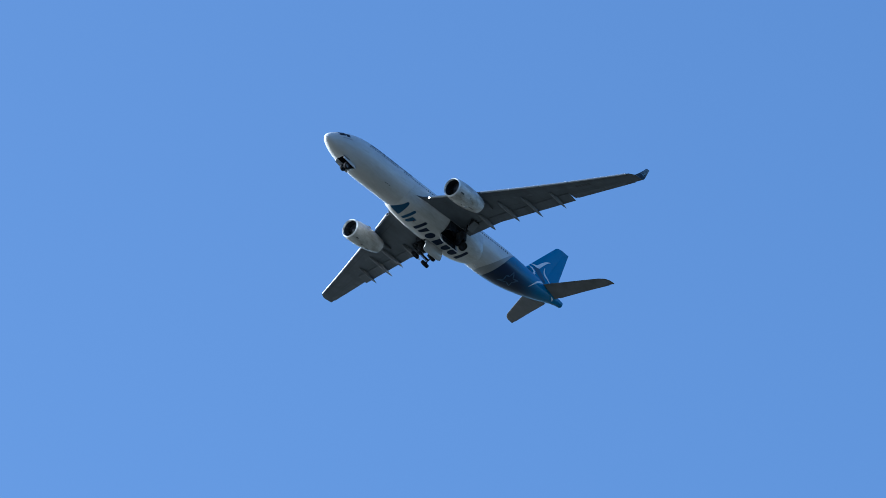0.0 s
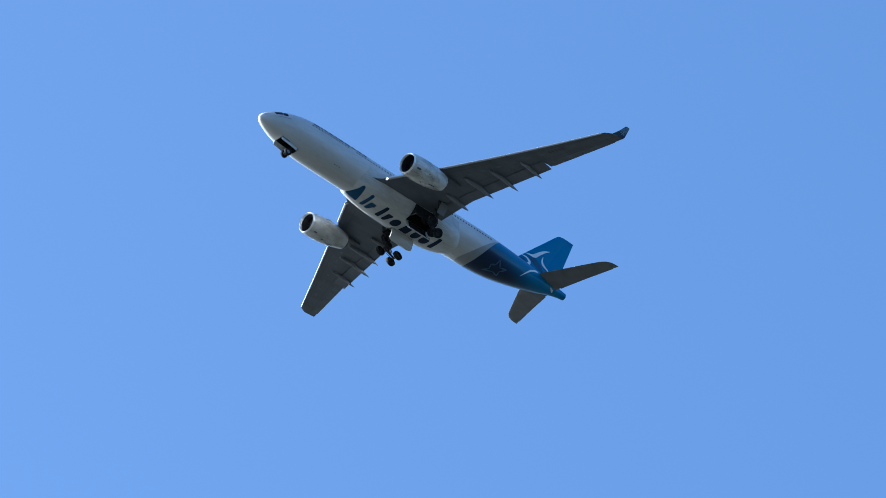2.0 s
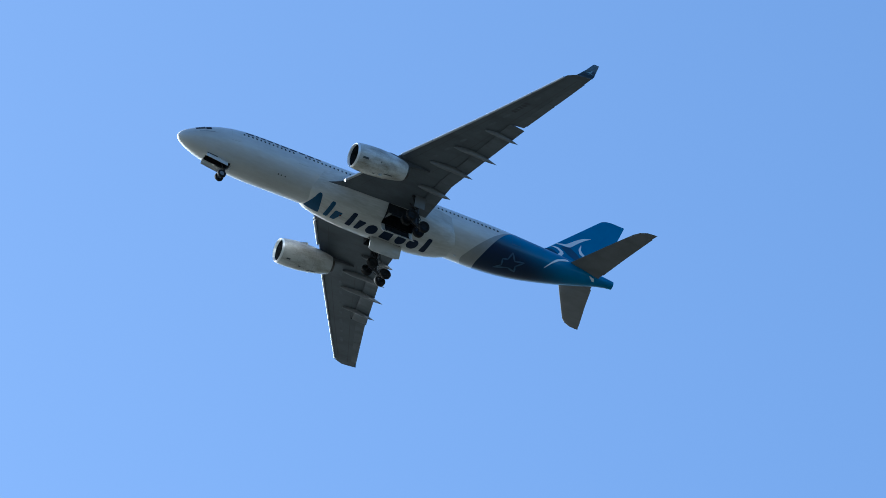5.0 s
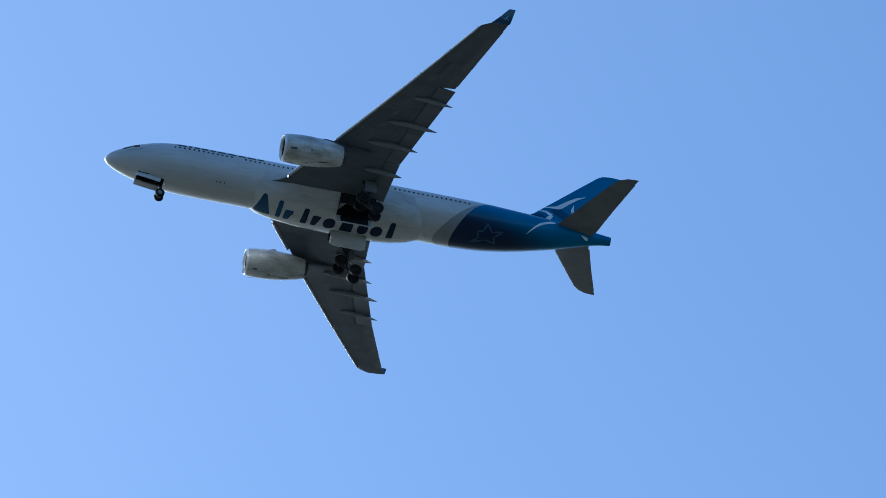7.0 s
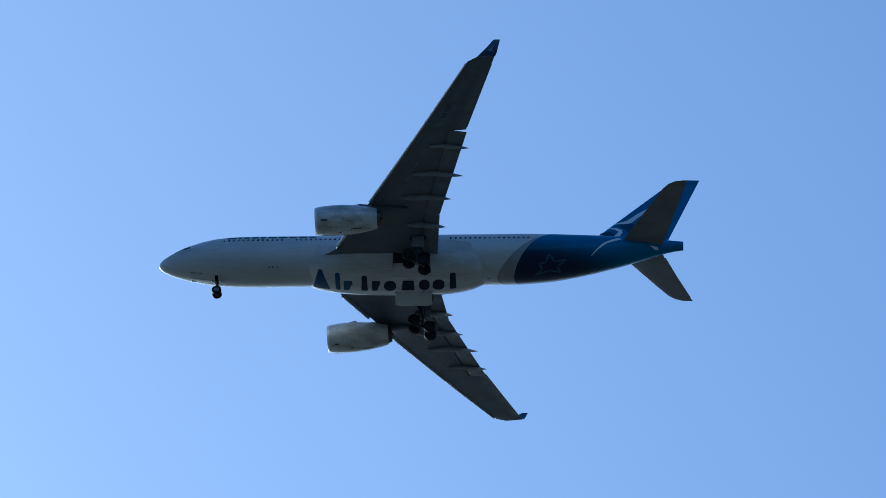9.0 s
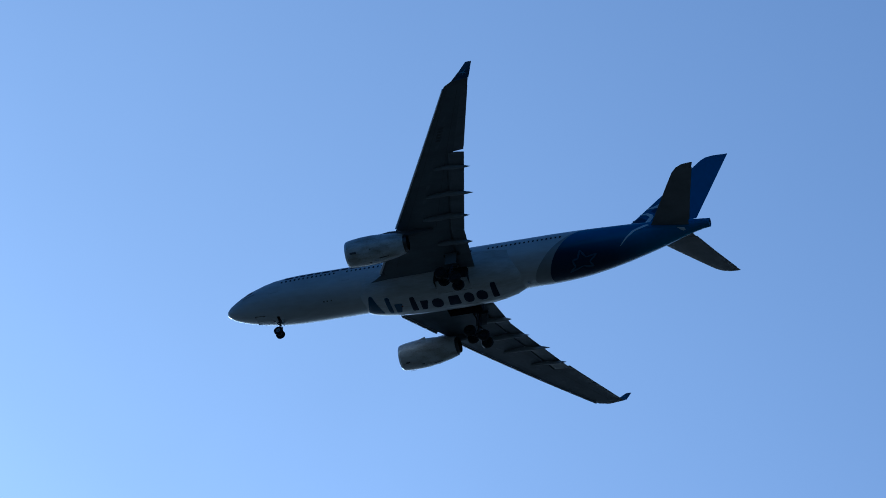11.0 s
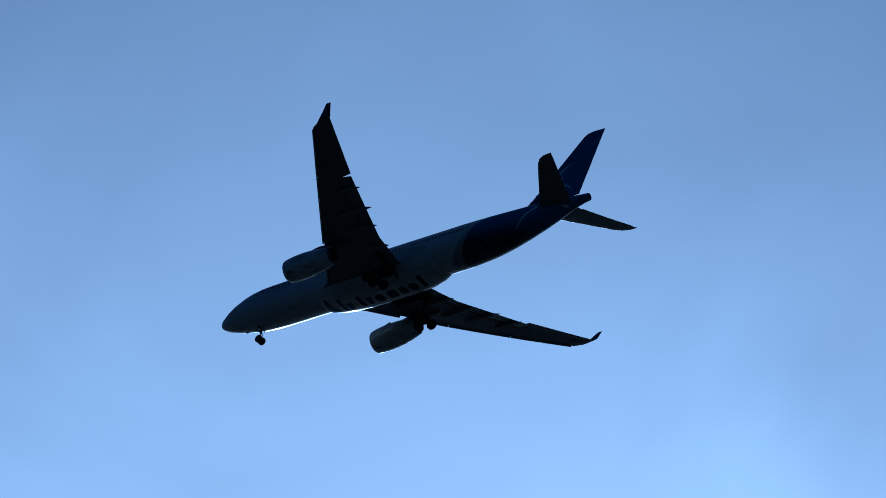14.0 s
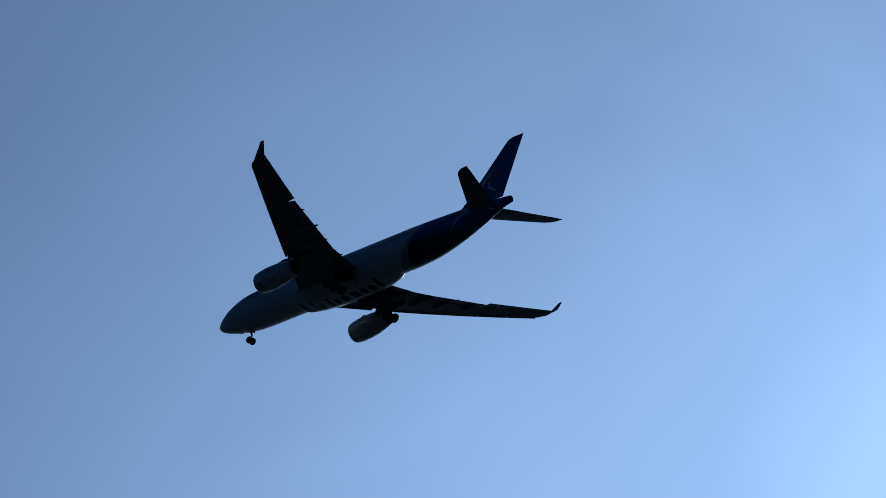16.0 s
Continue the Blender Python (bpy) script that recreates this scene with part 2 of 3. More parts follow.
bm = bmesh.new()
loft(bm, [[skin(57.0 + u, a) for a in COLS] for u in (0, .5, .9)] + [[skin(57.9, a, -0.14) for a in COLS], [skin(57.5, a, -0.2) for a in COLS]], cap1=True)
part("tail_cone", bm, BLUE, plane, "blue tail cone with exhaust outlet")


# belly fairing
FAIR = [(16.6, 2.2, 2.60), (17.6, 2.75, 2.95), (18.8, 3.0, 3.16), (20.5, 3.2, 3.36), (22.7, 3.35, 3.52), (25.5, 3.4, 3.62), (29.0, 3.4, 3.62), (31.5, 3.34, 3.60), (33.2, 3.18, 3.44), (34.8, 2.8, 3.14), (36.2, 2.1, 2.72)]


def belly(s, u, lift=0.0):
    """Point of the belly fairing; u from -1 (starboard edge) to 1 (port edge)."""
    w, h = interp(s, FAIR)
    a = u * math.pi / 2
    n = 2 / 2.7
    y = math.copysign(abs(math.sin(a)) ** n, a) * (w + lift)
    z = -0.36 - abs(math.cos(a)) ** n * (h + lift)
    return Vector((-s, y, z))


def belly_at(s, y, lift=0.0):
    """The same by the distance y from the keel."""
    w, h = interp(s, FAIR)
    z = -0.36 - (h + lift) * max(0.0, 1 - (abs(y) / w) ** 2.7) ** (1 / 2.7)
    return Vector((-s, y, z))


def fairing():
    bm = bmesh.new()
    ys = [-1 + k / 24 for k in range(49)]
    ss = [16.6, 17.1, 17.6, 18.2, 18.8, 19.6, 20.5, 21.6, 22.7, 24, 25.2, 26.2, 27.4, 28.6, 29.5, 30.3, 31.5, 32.5, 33.2, 34.0, 34.8, 35.5, 36.2]
    rings = [[bm.verts.new(belly(s, u)) for u in ys] for s in ss]
    for p, q in zip(rings, rings[1:]):
        for i in range(len(ys) - 1):
            vs = (p[i], p[i + 1], q[i + 1], q[i])
            c = sum((v.co for v in vs), Vector()) / 4
            if WELL[0] < -c.x < WELL[1] and -2.85 < c.y < 3.12 and abs(c.y) > 1.28:
                continue
            bm.faces.new(vs)
    return part("belly_fairing", bm, BELLY, plane, "off-white belly fairing")


fair = fairing()


def bay(name, lo, hi):
    """Dark open-bottomed box."""
    bm = bmesh.new()
    box(bm, lo, hi)
    low = [f for f in bm.faces if f.normal.z < -0.9]
    bmesh.ops.delete(bm, geom=low, context='FACES')
    for k in range(4):
        x = lo[0] + (hi[0] - lo[0]) * (k + 0.5) / 4
        box(bm, (x - 0.05, lo[1], hi[2] - 0.25), (x + 0.05, hi[1], hi[2] - 0.02))
    return part(name, bm, DARK, plane, "dark ribbed gear bay", smooth=False)


bay("main_gear_bay", (-30.25, 1.25, -3.7), (-26.25, 3.2, -1.2))
bay("main_gear_bay", (-30.25, -3.2, -3.7), (-26.25, -1.25, -1.2))


def bay_corner(side):
    """Slanting panel across the forward outer corner of the main gear bay."""
    bm = bmesh.new()
    far = 3.2 if side > 0 else 2.95
    rows = []
    for k in range(7):
        u = k / 6
        y = side * (1.75 + (far - 1.75) * u)
        rows.append([belly_at(26.1 + 1.55 * u * v, y, -0.11) for v in (0, 0.5, 1)])
    up = [[v + Vector((0, 0, 0.05)) for v in r] for r in rows]
    loft(bm, [r + w[::-1] for r, w in zip(rows, up)], cap1=True)
    bmesh.ops.remove_doubles(bm, verts=bm.verts, dist=0.001)
    part("bay_corner_panel", bm, BELLY, plane, "off-white panel at the gear bay's edge")


bay_corner(1)
bay_corner(-1)
bay("nose_gear_bay", (-6.7, -0.70, -2.55), (-3.75, 0.70, -1.2))

# ---- wings ----
LE0, SWEEP = 20.0, 0.622


def wing_z(y):
    y = abs(y) - 2.8
    return -1.9 + 0.105 * y + 0.0015 * y * y


def lead(y):
    return LE0 + (y - 3.65) * SWEEP


def trail(y):
    return interp(y, [(2.0, 30.9), (8.6, 31.55), (19.7, 35.05), (29.4, 38.65)])[0]


def shroud(y):
    return interp(y, [(2.0, 28.9), (8.6, 29.9), (19.9, 33.11)])[0]


def thick(y):
    return interp(y, [(2.0, 0.150), (9, 0.118), (29, 0.10)])[0]


def wash(y):
    """Slope by which the wing's nose dips, more towards the tip."""
    return math.tan(radians(interp(y, [(2.0, -1.5), (9.0, 0.0), (20.0, 3.0), (29.4, 5.0)])[0]))


def tilt_z(y, u):
    """Lift of the chord line at share u of the chord, from that dip."""
    return (u - 0.4) * (trail(y) - lead(y)) * wash(y)


def foil(u):
    return 5 * (0.2969 * math.sqrt(u) - 0.126 * u - 0.3516 * u * u + 0.2843 * u ** 3 - 0.1020 * u ** 4)


US = [0, .006, .02, .05, .1, .18, .28, .4, .52, .64, .76, .88, 1.0]


def section(y, side, s0, s1, z, t, cut=1.0, up=0.62, twist=0.0, rise=0.0):
    """Closed aerofoil ring: upper side forwards, lower side back. cut ends it short with a blunt edge."""
    c = s1 - s0
    us = [u * cut for u in US]
    pts = [(u, foil(u) * t * up) for u in us[::-1]] + [(u, -foil(u) * t * (1 - up) * 1.0 - 0.0) for u in us[1:]]
    tw = math.tan(radians(twist)) - rise
    return [Vector((-(s0 + u * c), side * y, z + h * c - u * c * tw)) for u, h in pts]


def under(y, s):
    """Height of the wing's lower side."""
    c = trail(y) - lead(y)
    u = min(1, max(0, (s - lead(y)) / c))
    return wing_z(y) - foil(u) * thick(y) * 0.38 * c + tilt_z(y, u)


def canoe(side, y, s0, s1, deep, wide):
    """Flap track fairing: long pod that droops behind the flap."""
    bm = bmesh.new()
    rings = []
    for k in range(17):
        u = k / 16
        s = s0 + (s1 - s0) * u
        r = (math.sin(math.pi * min(1, u * 0.9 + 0.04) ** 0.8)) ** 0.75
        if u > 0.55:
            r = min(r, 1.02 * (1 - ((u - 0.55) / 0.45) ** 1.7) + 0.03)
        sm = min(s, shroud(y) - 0.2)
        top = under(y, sm) + 0.1 - max(0, s - sm) * 0.14
        ring = []
        for j in range(14):
            a = j * math.tau / 14
            ring.append(Vector((-s, side * (y + math.cos(a) * wide * r), top - deep * 0.36 + math.sin(a) * deep * r * 0.58)))
        rings.append(ring)
    loft(bm, rings, cap0=True, cap1=True)
    return bm


def slat(side, y0, y1):
    bm = bmesh.new()
    rings = []
    for k in range(7):
        y = y0 + (y1 - y0) * k / 6
        c = (trail(y) - lead(y)) * 0.6
        d = 0.028 * c + 0.05
        s, z, t = lead(y) - d * 1.2, wing_z(y) + tilt_z(y, 0) - d * 1.1, 0.05 * c + 0.10
        prof = [(0, 0), (0.10, 0.45), (0.45, 0.9), (1.1, 1.25), (1.6, 1.4), (1.0, 1.0), (0.6, 0.5), (0.55, -0.1), (0.62, -0.35), (0.25, -0.28), (0.04, -0.14)]
        rings.append([Vector((-(s + a * t), side * y, z + b * t * 0.75)) for a, b in prof])
    loft(bm, rings, cap0=True, cap1=True)
    return bm


def flap(side, y0, y1, drop=7.0):
    bm = bmesh.new()
    rings = []
    for k in range(6):
        y = y0 + (y1 - y0) * k / 5
        s0 = shroud(y) + 0.20
        rings.append(section(y, side, s0, trail(y) + 0.10, under(y, s0) + 0.02, 0.15, twist=drop))
    loft(bm, rings, cap0=True, cap1=True)
    return bm


def wing(side):
    bm = bmesh.new()
    rings = []
    for y in (1.6, 2.6, 3.65, 6, 8.6, 11, 14, 17, 19.85):
        c = trail(y) - lead(y)
        rings.append(section(y, side, lead(y), trail(y), wing_z(y) + tilt_z(y, 0), thick(y), cut=(shroud(y) - lead(y)) / c, rise=wash(y)))
    loft(bm, rings, cap0=True, cap1=True)
    rings = []
    for y in (19.78, 22, 25, 27.5, 28.9):
        rings.append(section(y, side, lead(y), trail(y), wing_z(y) + tilt_z(y, 0), thick(y), rise=wash(y)))
    # raked end of the wing, where the winglet begins
    rings.append(section(29.42, side, 36.75, 38.66, wing_z(29.42) - 0.02, 0.09, rise=wash(29.4)))
    loft(bm, rings, cap0=True, cap1=True)
    # root glove
    rings = []
    for y, f in ((2.2, 17.5), (2.6, 18.2), (3.1, 19.2), (3.65, 19.97)):
        rings.append(section(y, side, f, f + 5.5, wing_z(y) - 0.05, 0.12))
    loft(bm, rings, cap0=True, cap1=True)
    w = part("wing", bm, GREY, plane, "grey-painted swept wing with flaps lowered")
    # winglet
    bm = bmesh.new()
    rings = [section(29.40, side, 36.72, 38.72, wing_z(29.4) - 0.02, 0.09, rise=wash(29.4))]
    for y, a, b, z in ((29.62, 37.15, 38.86, 2.32), (29.85, 37.75, 39.0, 2.90), (30.16, 38.44, 39.18, 3.70), (30.18, 38.58, 39.19, 3.77)):
        c = b - a
        rings.append([Vector((-(a + u * c), side * (y + h * c), z)) for u, h in
                      [(u, foil(u) * 0.06) for u in US[::-1]] + [(u, -foil(u) * 0.06) for u in US[1:]]])
    loft(bm, rings, cap0=True, cap1=True)
    part("winglet", bm, BLUE_TIP, w, "blue winglet")
    for st in ([(37.75, 2.55, 0.02), (38.15, 2.62, 0.07), (38.6, 2.45, 0.02)], [(38.1, 2.35, 0.02), (38.3, 2.7, 0.07), (38.55, 2.98, 0.02)]):
        bm = ribbon(st, lambda s, z: Vector((-s, side * (29.62 + (z - 2.32) * 0.40 + 0.085), z)), 0)
        part("emblem_stroke", bm, PALE, w, "pale blue winglet emblem")
    for y0, y1 in ((4.1, 8.2), (10.4, 13.9), (14.0, 17.6), (17.7, 21.3), (21.4, 25.0), (25.1, 28.6)):
        part("slat", slat(side, y0, y1), SLAT, w)
        bm = bmesh.new()
        rings = []
        for k in range(7):
            y = y0 + (y1 - y0) * k / 6
            d = 0.028 * (trail(y) - lead(y)) * 0.6 + 0.05
            o = Vector((-(lead(y) - d * 1.2 + 0.05), side * y, wing_z(y) + tilt_z(y, 0) - d * 1.1 + 0.07))
            rings.append([o + Vector((math.cos(j * math.tau / 10) * 0.10, 0, math.sin(j * math.tau / 10) * 0.13)) for j in range(10)])
        loft(bm, rings, cap0=True, cap1=True)
        part("leading_edge", bm, EDGE, w, "bare metal leading edge")
    part("flap", flap(side, 2.75, 8.54), FLAPGREY, w, "lowered inboard flap")
    part("flap", flap(side, 8.57, 19.77), FLAPGREY, w, "lowered outboard flap")
    for y0, y1 in ((2.7, 5.64), (5.66, 8.55), (8.57, 11.34), (11.36, 14.09), (14.11, 16.84), (16.86, 19.86)):
        bm = bmesh.new()
        rings = []
        for k in range(4):
            y = y0 + (y1 - y0) * k / 3
            c = trail(y) - lead(y)
            u = (shroud(y) - lead(y)) / c
            z0, z1 = (wing_z(y) + foil(k) * thick(y) * 0.62 * c + tilt_z(y, k) for k in (u, min(1, u + 0.15)))
            s0, s1 = shroud(y) - 0.05, shroud(y) + 0.15 * c
            rings.append([Vector((-a, side * y, z)) for a, z in ((s0, z0), (s1, z1), (s1, z1 - 0.03), (s0, z0 - 0.09))])
        loft(bm, rings, cap0=True, cap1=True)
        part("spoiler", bm, FLAPGREY, w)
    for y0, y1 in ((20.2, 24.2), (24.3, 28.4)):
        bm = bmesh.new()
        rings = []
        for k in range(4):
            y = y0 + (y1 - y0) * k / 3
            c = trail(y) - lead(y)
            s0 = trail(y) - 0.24 * c
            rings.append([Vector((-s, side * y, under(y, s) - 0.012 - d)) for s, d in ((s0, 0), (s0 + 0.12 * c, 0.002), (trail(y) + 0.03, 0.06), (trail(y) + 0.03, 0.02), (s0, -0.02))])
        loft(bm, rings, cap0=True, cap1=True)
        part("aileron", bm, FLAPGREY, w)
    for y, a, b, d, wd in ((17.9, 31.0, 35.35, 0.52, 0.20), (14.2, 28.9, 34.55, 0.62, 0.24), (11.0, 27.5, 33.1, 0.70, 0.27), (7.15, 28.0, 32.25, 0.68, 0.27)):
        part("flap_track_fairing", canoe(side, y, a, b, d, wd), LIGHTGREY, w, "pale grey flap track fairing")
    # fuel tank access panels under the wing
    for y in (11.8, 13.6, 15.4, 17.2, 19, 20.8, 22.6, 24.4):
        bm = bmesh.new()
        s = lead(y) + (trail(y) - lead(y)) * 0.34
        ring = []
        for j in range(14):
            a = j * math.tau / 14
            yy, s2 = y + 0.42 * math.cos(a), s + 0.26 * math.cos(a) + 0.22 * math.sin(a)
            ring.append((yy, s2))
        top = [bm.verts.new((-b, side * a, under(a, b) - 0.001)) for a, b in ring]
        low = [bm.verts.new((-b, side * a, under(a, b) - 0.012)) for a, b in ring]
        bm.faces.new(low)
        for j in range(14):
            bm.faces.new((top[j], top[(j + 1) % 14], low[(j + 1) % 14], low[j]))
        part("access_panel", bm, FLAPGREY, w)
    for k in range(5):
        y = 21.6 + 0.40 * k
        bm = bmesh.new()
        s = lead(y) + (trail(y) - lead(y)) * 0.32
        ring = [(y, s - 0.3), (y + 0.26, s - 0.14), (y + 0.26, s + 0.46), (y, s + 0.3)]
        low = [bm.verts.new((-q, side * p, under(p, q) - 0.02)) for p, q in ring]
        top = [bm.verts.new((-q, side * p, under(p, q) + 0.01)) for p, q in ring]
        bm.faces.new(low)
        for j in range(4):
            bm.faces.new((top[j], top[(j + 1) % 4], low[(j + 1) % 4], low[j]))
        if side > 0:
            part("marking_bar", bm, WINGDARK, w)
        else:
            bm.free()
    for share, y0, y1 in ((0.16, 4.2, 28.6), (0.60, 9.5, 28.6)):
        bm = bmesh.new()
        rows = []
        for k in range(19):
            y = y0 + (y1 - y0) * k / 18
            s = lead(y) + (trail(y) - lead(y)) * share
            rows.append([bm.verts.new((-(s + d), side * y, under(y, s + d) - 0.008)) for d in (-0.03, 0.03)])
        for a, c in zip(rows, rows[1:]):
            bm.faces.new((a[0], a[1], c[1], c[0]))
        part("panel_seam", bm, WINGDARK, w)
    # landing light in a cup that faces forwards
    o, d = Vector((-20.10, side * 3.88, wing_z(3.88) - 0.12)), Vector((1, side * 0.25, -0.45))
    bm = bmesh.new()
    spun(bm, [(-0.30, 0.02), (-0.30, 0.18), (0.10, 0.21), (0.10, 0.18), (-0.08, 0.16)], o, d, 18)
    part("light_housing", bm, GREY, w)
    bm = bmesh.new()
    spun(bm, [(-0.08, 0.13), (-0.05, 0.08), (-0.04, 0.01)], o, d, 18)
    part("landing_light", bm, LAMP if side > 0 else GLASS, w, "lit landing light" if side > 0 else "landing light")
    return w


BLUE_TIP = mat("winglet_blue_paint", (0.004, 0.042, 0.10), 0.3, coat=0.3, vary=0.08, size=0.5)


# ---- engines ----
def engine(side):
    y = side * 9.56
    front, ax = Vector((-18.15, y, -3.28)), Vector((-1, side * -0.02, 0.070))
    bm = bmesh.new()
    spun(bm, [(0.23, 1.504), (0.42, 1.545), (0.9, 1.61), (1.8, 1.67), (3.0, 1.68), (4.2, 1.59), (5.2, 1.45), (6.0, 1.31), (6.6, 1.16), (6.78, 1.10), (6.78, 1.0), (5.8, 1.04)], front, ax)
    # drain mast under the cowl
    q = front + ax.normalized() * 3.6
    box(bm, (q.x - 0.25, q.y - 0.04, q.z - 1.86), (q.x + 0.2, q.y + 0.04, q.z - 1.6))
    e = part("engine", bm, NACELLE, plane, "off-white long-cowl jet engine, oil stained")
    bm = bmesh.new()
    spun(bm, [(0.24, 1.508), (0.14, 1.48), (0.05, 1.44), (0.0, 1.39), (0.03, 1.35), (0.12, 1.315), (0.30, 1.29)], front, ax)
    part("inlet_lip", bm, STEEL, e, "bare metal inlet lip")
    bm = bmesh.new()
    spun(bm, [(0.30, 1.29), (0.5, 1.26), (1.5, 1.25), (1.52, 0.02)], front, ax)
    part("inlet_duct", bm, DARK, e, "dark inlet duct")
    q = ax.normalized().to_track_quat('Z', 'Y')
    bm = bmesh.new()
    for k in range(26):
        turn = q.to_matrix().to_4x4() @ Matrix.Rotation(k * math.tau / 26, 4, 'Z')
        o = front + ax.normalized() * 1.35
        pts = [(0.25, -0.05, 0.10), (0.25, 0.05, -0.05), (0.75, 0.12, 0.02), (1.22, 0.17, 0.10), (1.22, -0.05, -0.12), (0.75, -0.06, -0.08)]
        bm.faces.new([bm.verts.new(o + turn.to_3x3() @ Vector(p)) for p in (pts[0], pts[1], pts[2], pts[3], pts[4], pts[5])])
    part("fan", bm, FANMET, e, smooth=False)
    bm = bmesh.new()
    spun(bm, [(0.75, 0.01), (0.85, 0.10), (1.1, 0.24), (1.42, 0.36)], front, ax, 20)
    part("spinner", bm, FANMET, e)
    bm = bmesh.new()
    spun(bm, [(6.3, 0.98), (6.75, 0.95), (7.15, 0.84), (7.15, 0.80), (6.4, 0.88)], front, ax)
    part("nozzle", bm, NOZZLE, e, "heat-stained exhaust nozzle")
    bm = bmesh.new()
    spun(bm, [(6.4, 0.88), (6.3, 0.5), (6.9, 0.34), (7.35, 0.05)], front, ax, 24)
    part("exhaust_plug", bm, DARK, e)
    # pylon, coloured dark to stand for the shadow behind the nacelle
    bm = bmesh.new()
    rings = []
    for s, w, lo, hi in ((20.3, 0.05, -1.68, -1.50), (21.2, 0.20, -1.8, -1.18), (23.0, 0.27, -2.0, -0.95), (24.8, 0.28, -2.0, -1.15), (26.4, 0.24, -1.75, -1.2), (28.2, 0.05, -1.55, -1.3)):
        rings.append([Vector((-s, y + side * a * w, z)) for a, z in ((-1, lo + .1), (-0.6, lo), (0.6, lo), (1, lo + .1), (1, hi - .05), (0.6, hi), (-0.6, hi), (-1, hi - .05))])
    loft(bm, rings, cap0=True, cap1=True)
    part("pylon", bm, WINGDARK, e, "engine pylon, shadow put into its dark grey")
    # cowl seams and vents
    for u, r in ((2.2, 1.674), (4.35, 1.584)):
        bm = bmesh.new()
        spun(bm, [(u - 0.015, r - 0.01), (u - 0.015, r + 0.006), (u + 0.015, r + 0.004), (u + 0.015, r - 0.012)], front, ax)
        part("cowl_seam", bm, SEAM, e)
    for u, a, lu, la in ((0.75, -40, 0.75, 4), (3.05, -38, 0.16, 3), (4.0, -82, 1.1, 2.5), (2.7, -95, 0.3, 3), (0.9, -115, 0.5, 3)):
        bm = bmesh.new()
        grid = []
        for i in range(3):
            row = []
            for j in range(3):
                uu = u + lu * (i / 2)
                aa = radians(a + la * (j - 1)) if side > 0 else radians(180 - (a + la * (j - 1)))
                r = 1.665 if uu < 3.4 else 1.665 - (uu - 3.4) * 0.085
                row.append(bm.verts.new(front + ax.normalized() * uu + Vector((0, math.cos(aa), math.sin(aa))) * (r + 0.03)))
            grid.append(row)
        for i in range(2):
            for j in range(2):
                bm.faces.new((grid[i][j], grid[i + 1][j], grid[i + 1][j + 1], grid[i][j + 1]))
        part("cowl_vent", bm, WINGDARK, e)
    # strake
    bm = bmesh.new()
    o = front + ax.normalized() * 2.0
    a = radians(40 if side < 0 else 140)
    d = Vector((0, math.cos(a), math.sin(a)))
    vs = [o + d * 1.6, o + d * 1.75 - Vector((0.5, 0, 0)), o + d * 1.95 - Vector((1.2, 0, 0)), o + d * 1.6 - Vector((1.35, 0, 0))]
    n = d.cross(Vector((1, 0, 0))) * 0.025
    loft(bm, [[v - n for v in vs], [v + n for v in vs]], cap0=True, cap1=True)
    part("strake", bm, NACELLE, e)
    return e


# ---- tail ----
def tailplane(side):
    bm = bmesh.new()
    rings = []
    for y, a, b, z in ((0.4, 50.7, 55.6, 0.85), (1.25, 51.2, 55.75, 0.95), (4, 52.95, 56.6, 1.30), (7, 54.85, 57.6, 1.70), (8.7, 55.97, 58.22, 1.93), (9.3, 56.6, 58.48, 2.02), (9.65, 57.36, 58.62, 2.06), (9.73, 58.2, 58.68, 2.07)):
        rings.append(section(y, side, a, b, z, 0.10, up=0.5))
    loft(bm, rings, cap0=True, cap1=True)
    t = part("tailplane", bm, TAILGREY, plane, "grey tailplane")
    bm = bmesh.new()
    rings = []
    for y, a, b, z in ((1.5, 54.5, 55.92, 0.99), (5, 55.65, 57.02, 1.45), (9.0, 57.5, 58.4, 1.97)):
        rings.append([Vector((-s, side * y, z + h)) for s, h in ((a, -0.095 + 0.006 * y), (b + .02, -0.03), (b + .02, 0.01), (a, 0.0))])
    loft(bm, rings, cap0=True, cap1=True)
    part("elevator", bm, TAILGREY, t)
    return t


def fin_edges(z):
    a = interp(z, [(1.6, 46.1), (2.35, 47.2), (2.75, 48.0), (3.2, 48.7), (4.0, 49.5), (10.9, 56.35), (11.2, 56.85), (11.32, 57.5)])[0]
    b = interp(z, [(1.6, 56.0), (2.3, 56.25), (11.32, 59.55)])[0]
    return a, b


def upright(z, a, b, t):
    c = b - a
    return [Vector((-(a + u * c), h * c, z)) for u, h in [(u, foil(u) * t / 2) for u in US[::-1]] + [(u, -foil(u) * t / 2) for u in US[1:]]]


def fin():
    bm = bmesh.new()
    rings = []
    for z in (1.6, 2.0, 2.35, 2.75, 3.2, 4.0, 6, 8, 10, 10.9, 11.2, 11.32):
        a, b = fin_edges(z)
        rings.append(upright(z, a, a + (b - a) * 0.70, 0.13))
    loft(bm, rings, cap0=True, cap1=True)
    f = part("fin", bm, BLUE, plane, "blue fin with a white swept star emblem")
    bm = bmesh.new()
    rings = []
    for z in (2.3, 4, 6, 8, 10, 11.3):
        a, b = fin_edges(z)
        c = b - a
        s = a + c * 0.62
        rings.append([Vector((-x, h, z)) for x, h in ((s, 0.008 * c), (s + 0.12 * c, 0.011 * c), (b, 0.006), (b, -0.006), (s + 0.12 * c, -0.011 * c), (s, -0.008 * c))])
    loft(bm, rings, cap0=True, cap1=True)
    part("rudder", bm, BLUE, f)
    return f


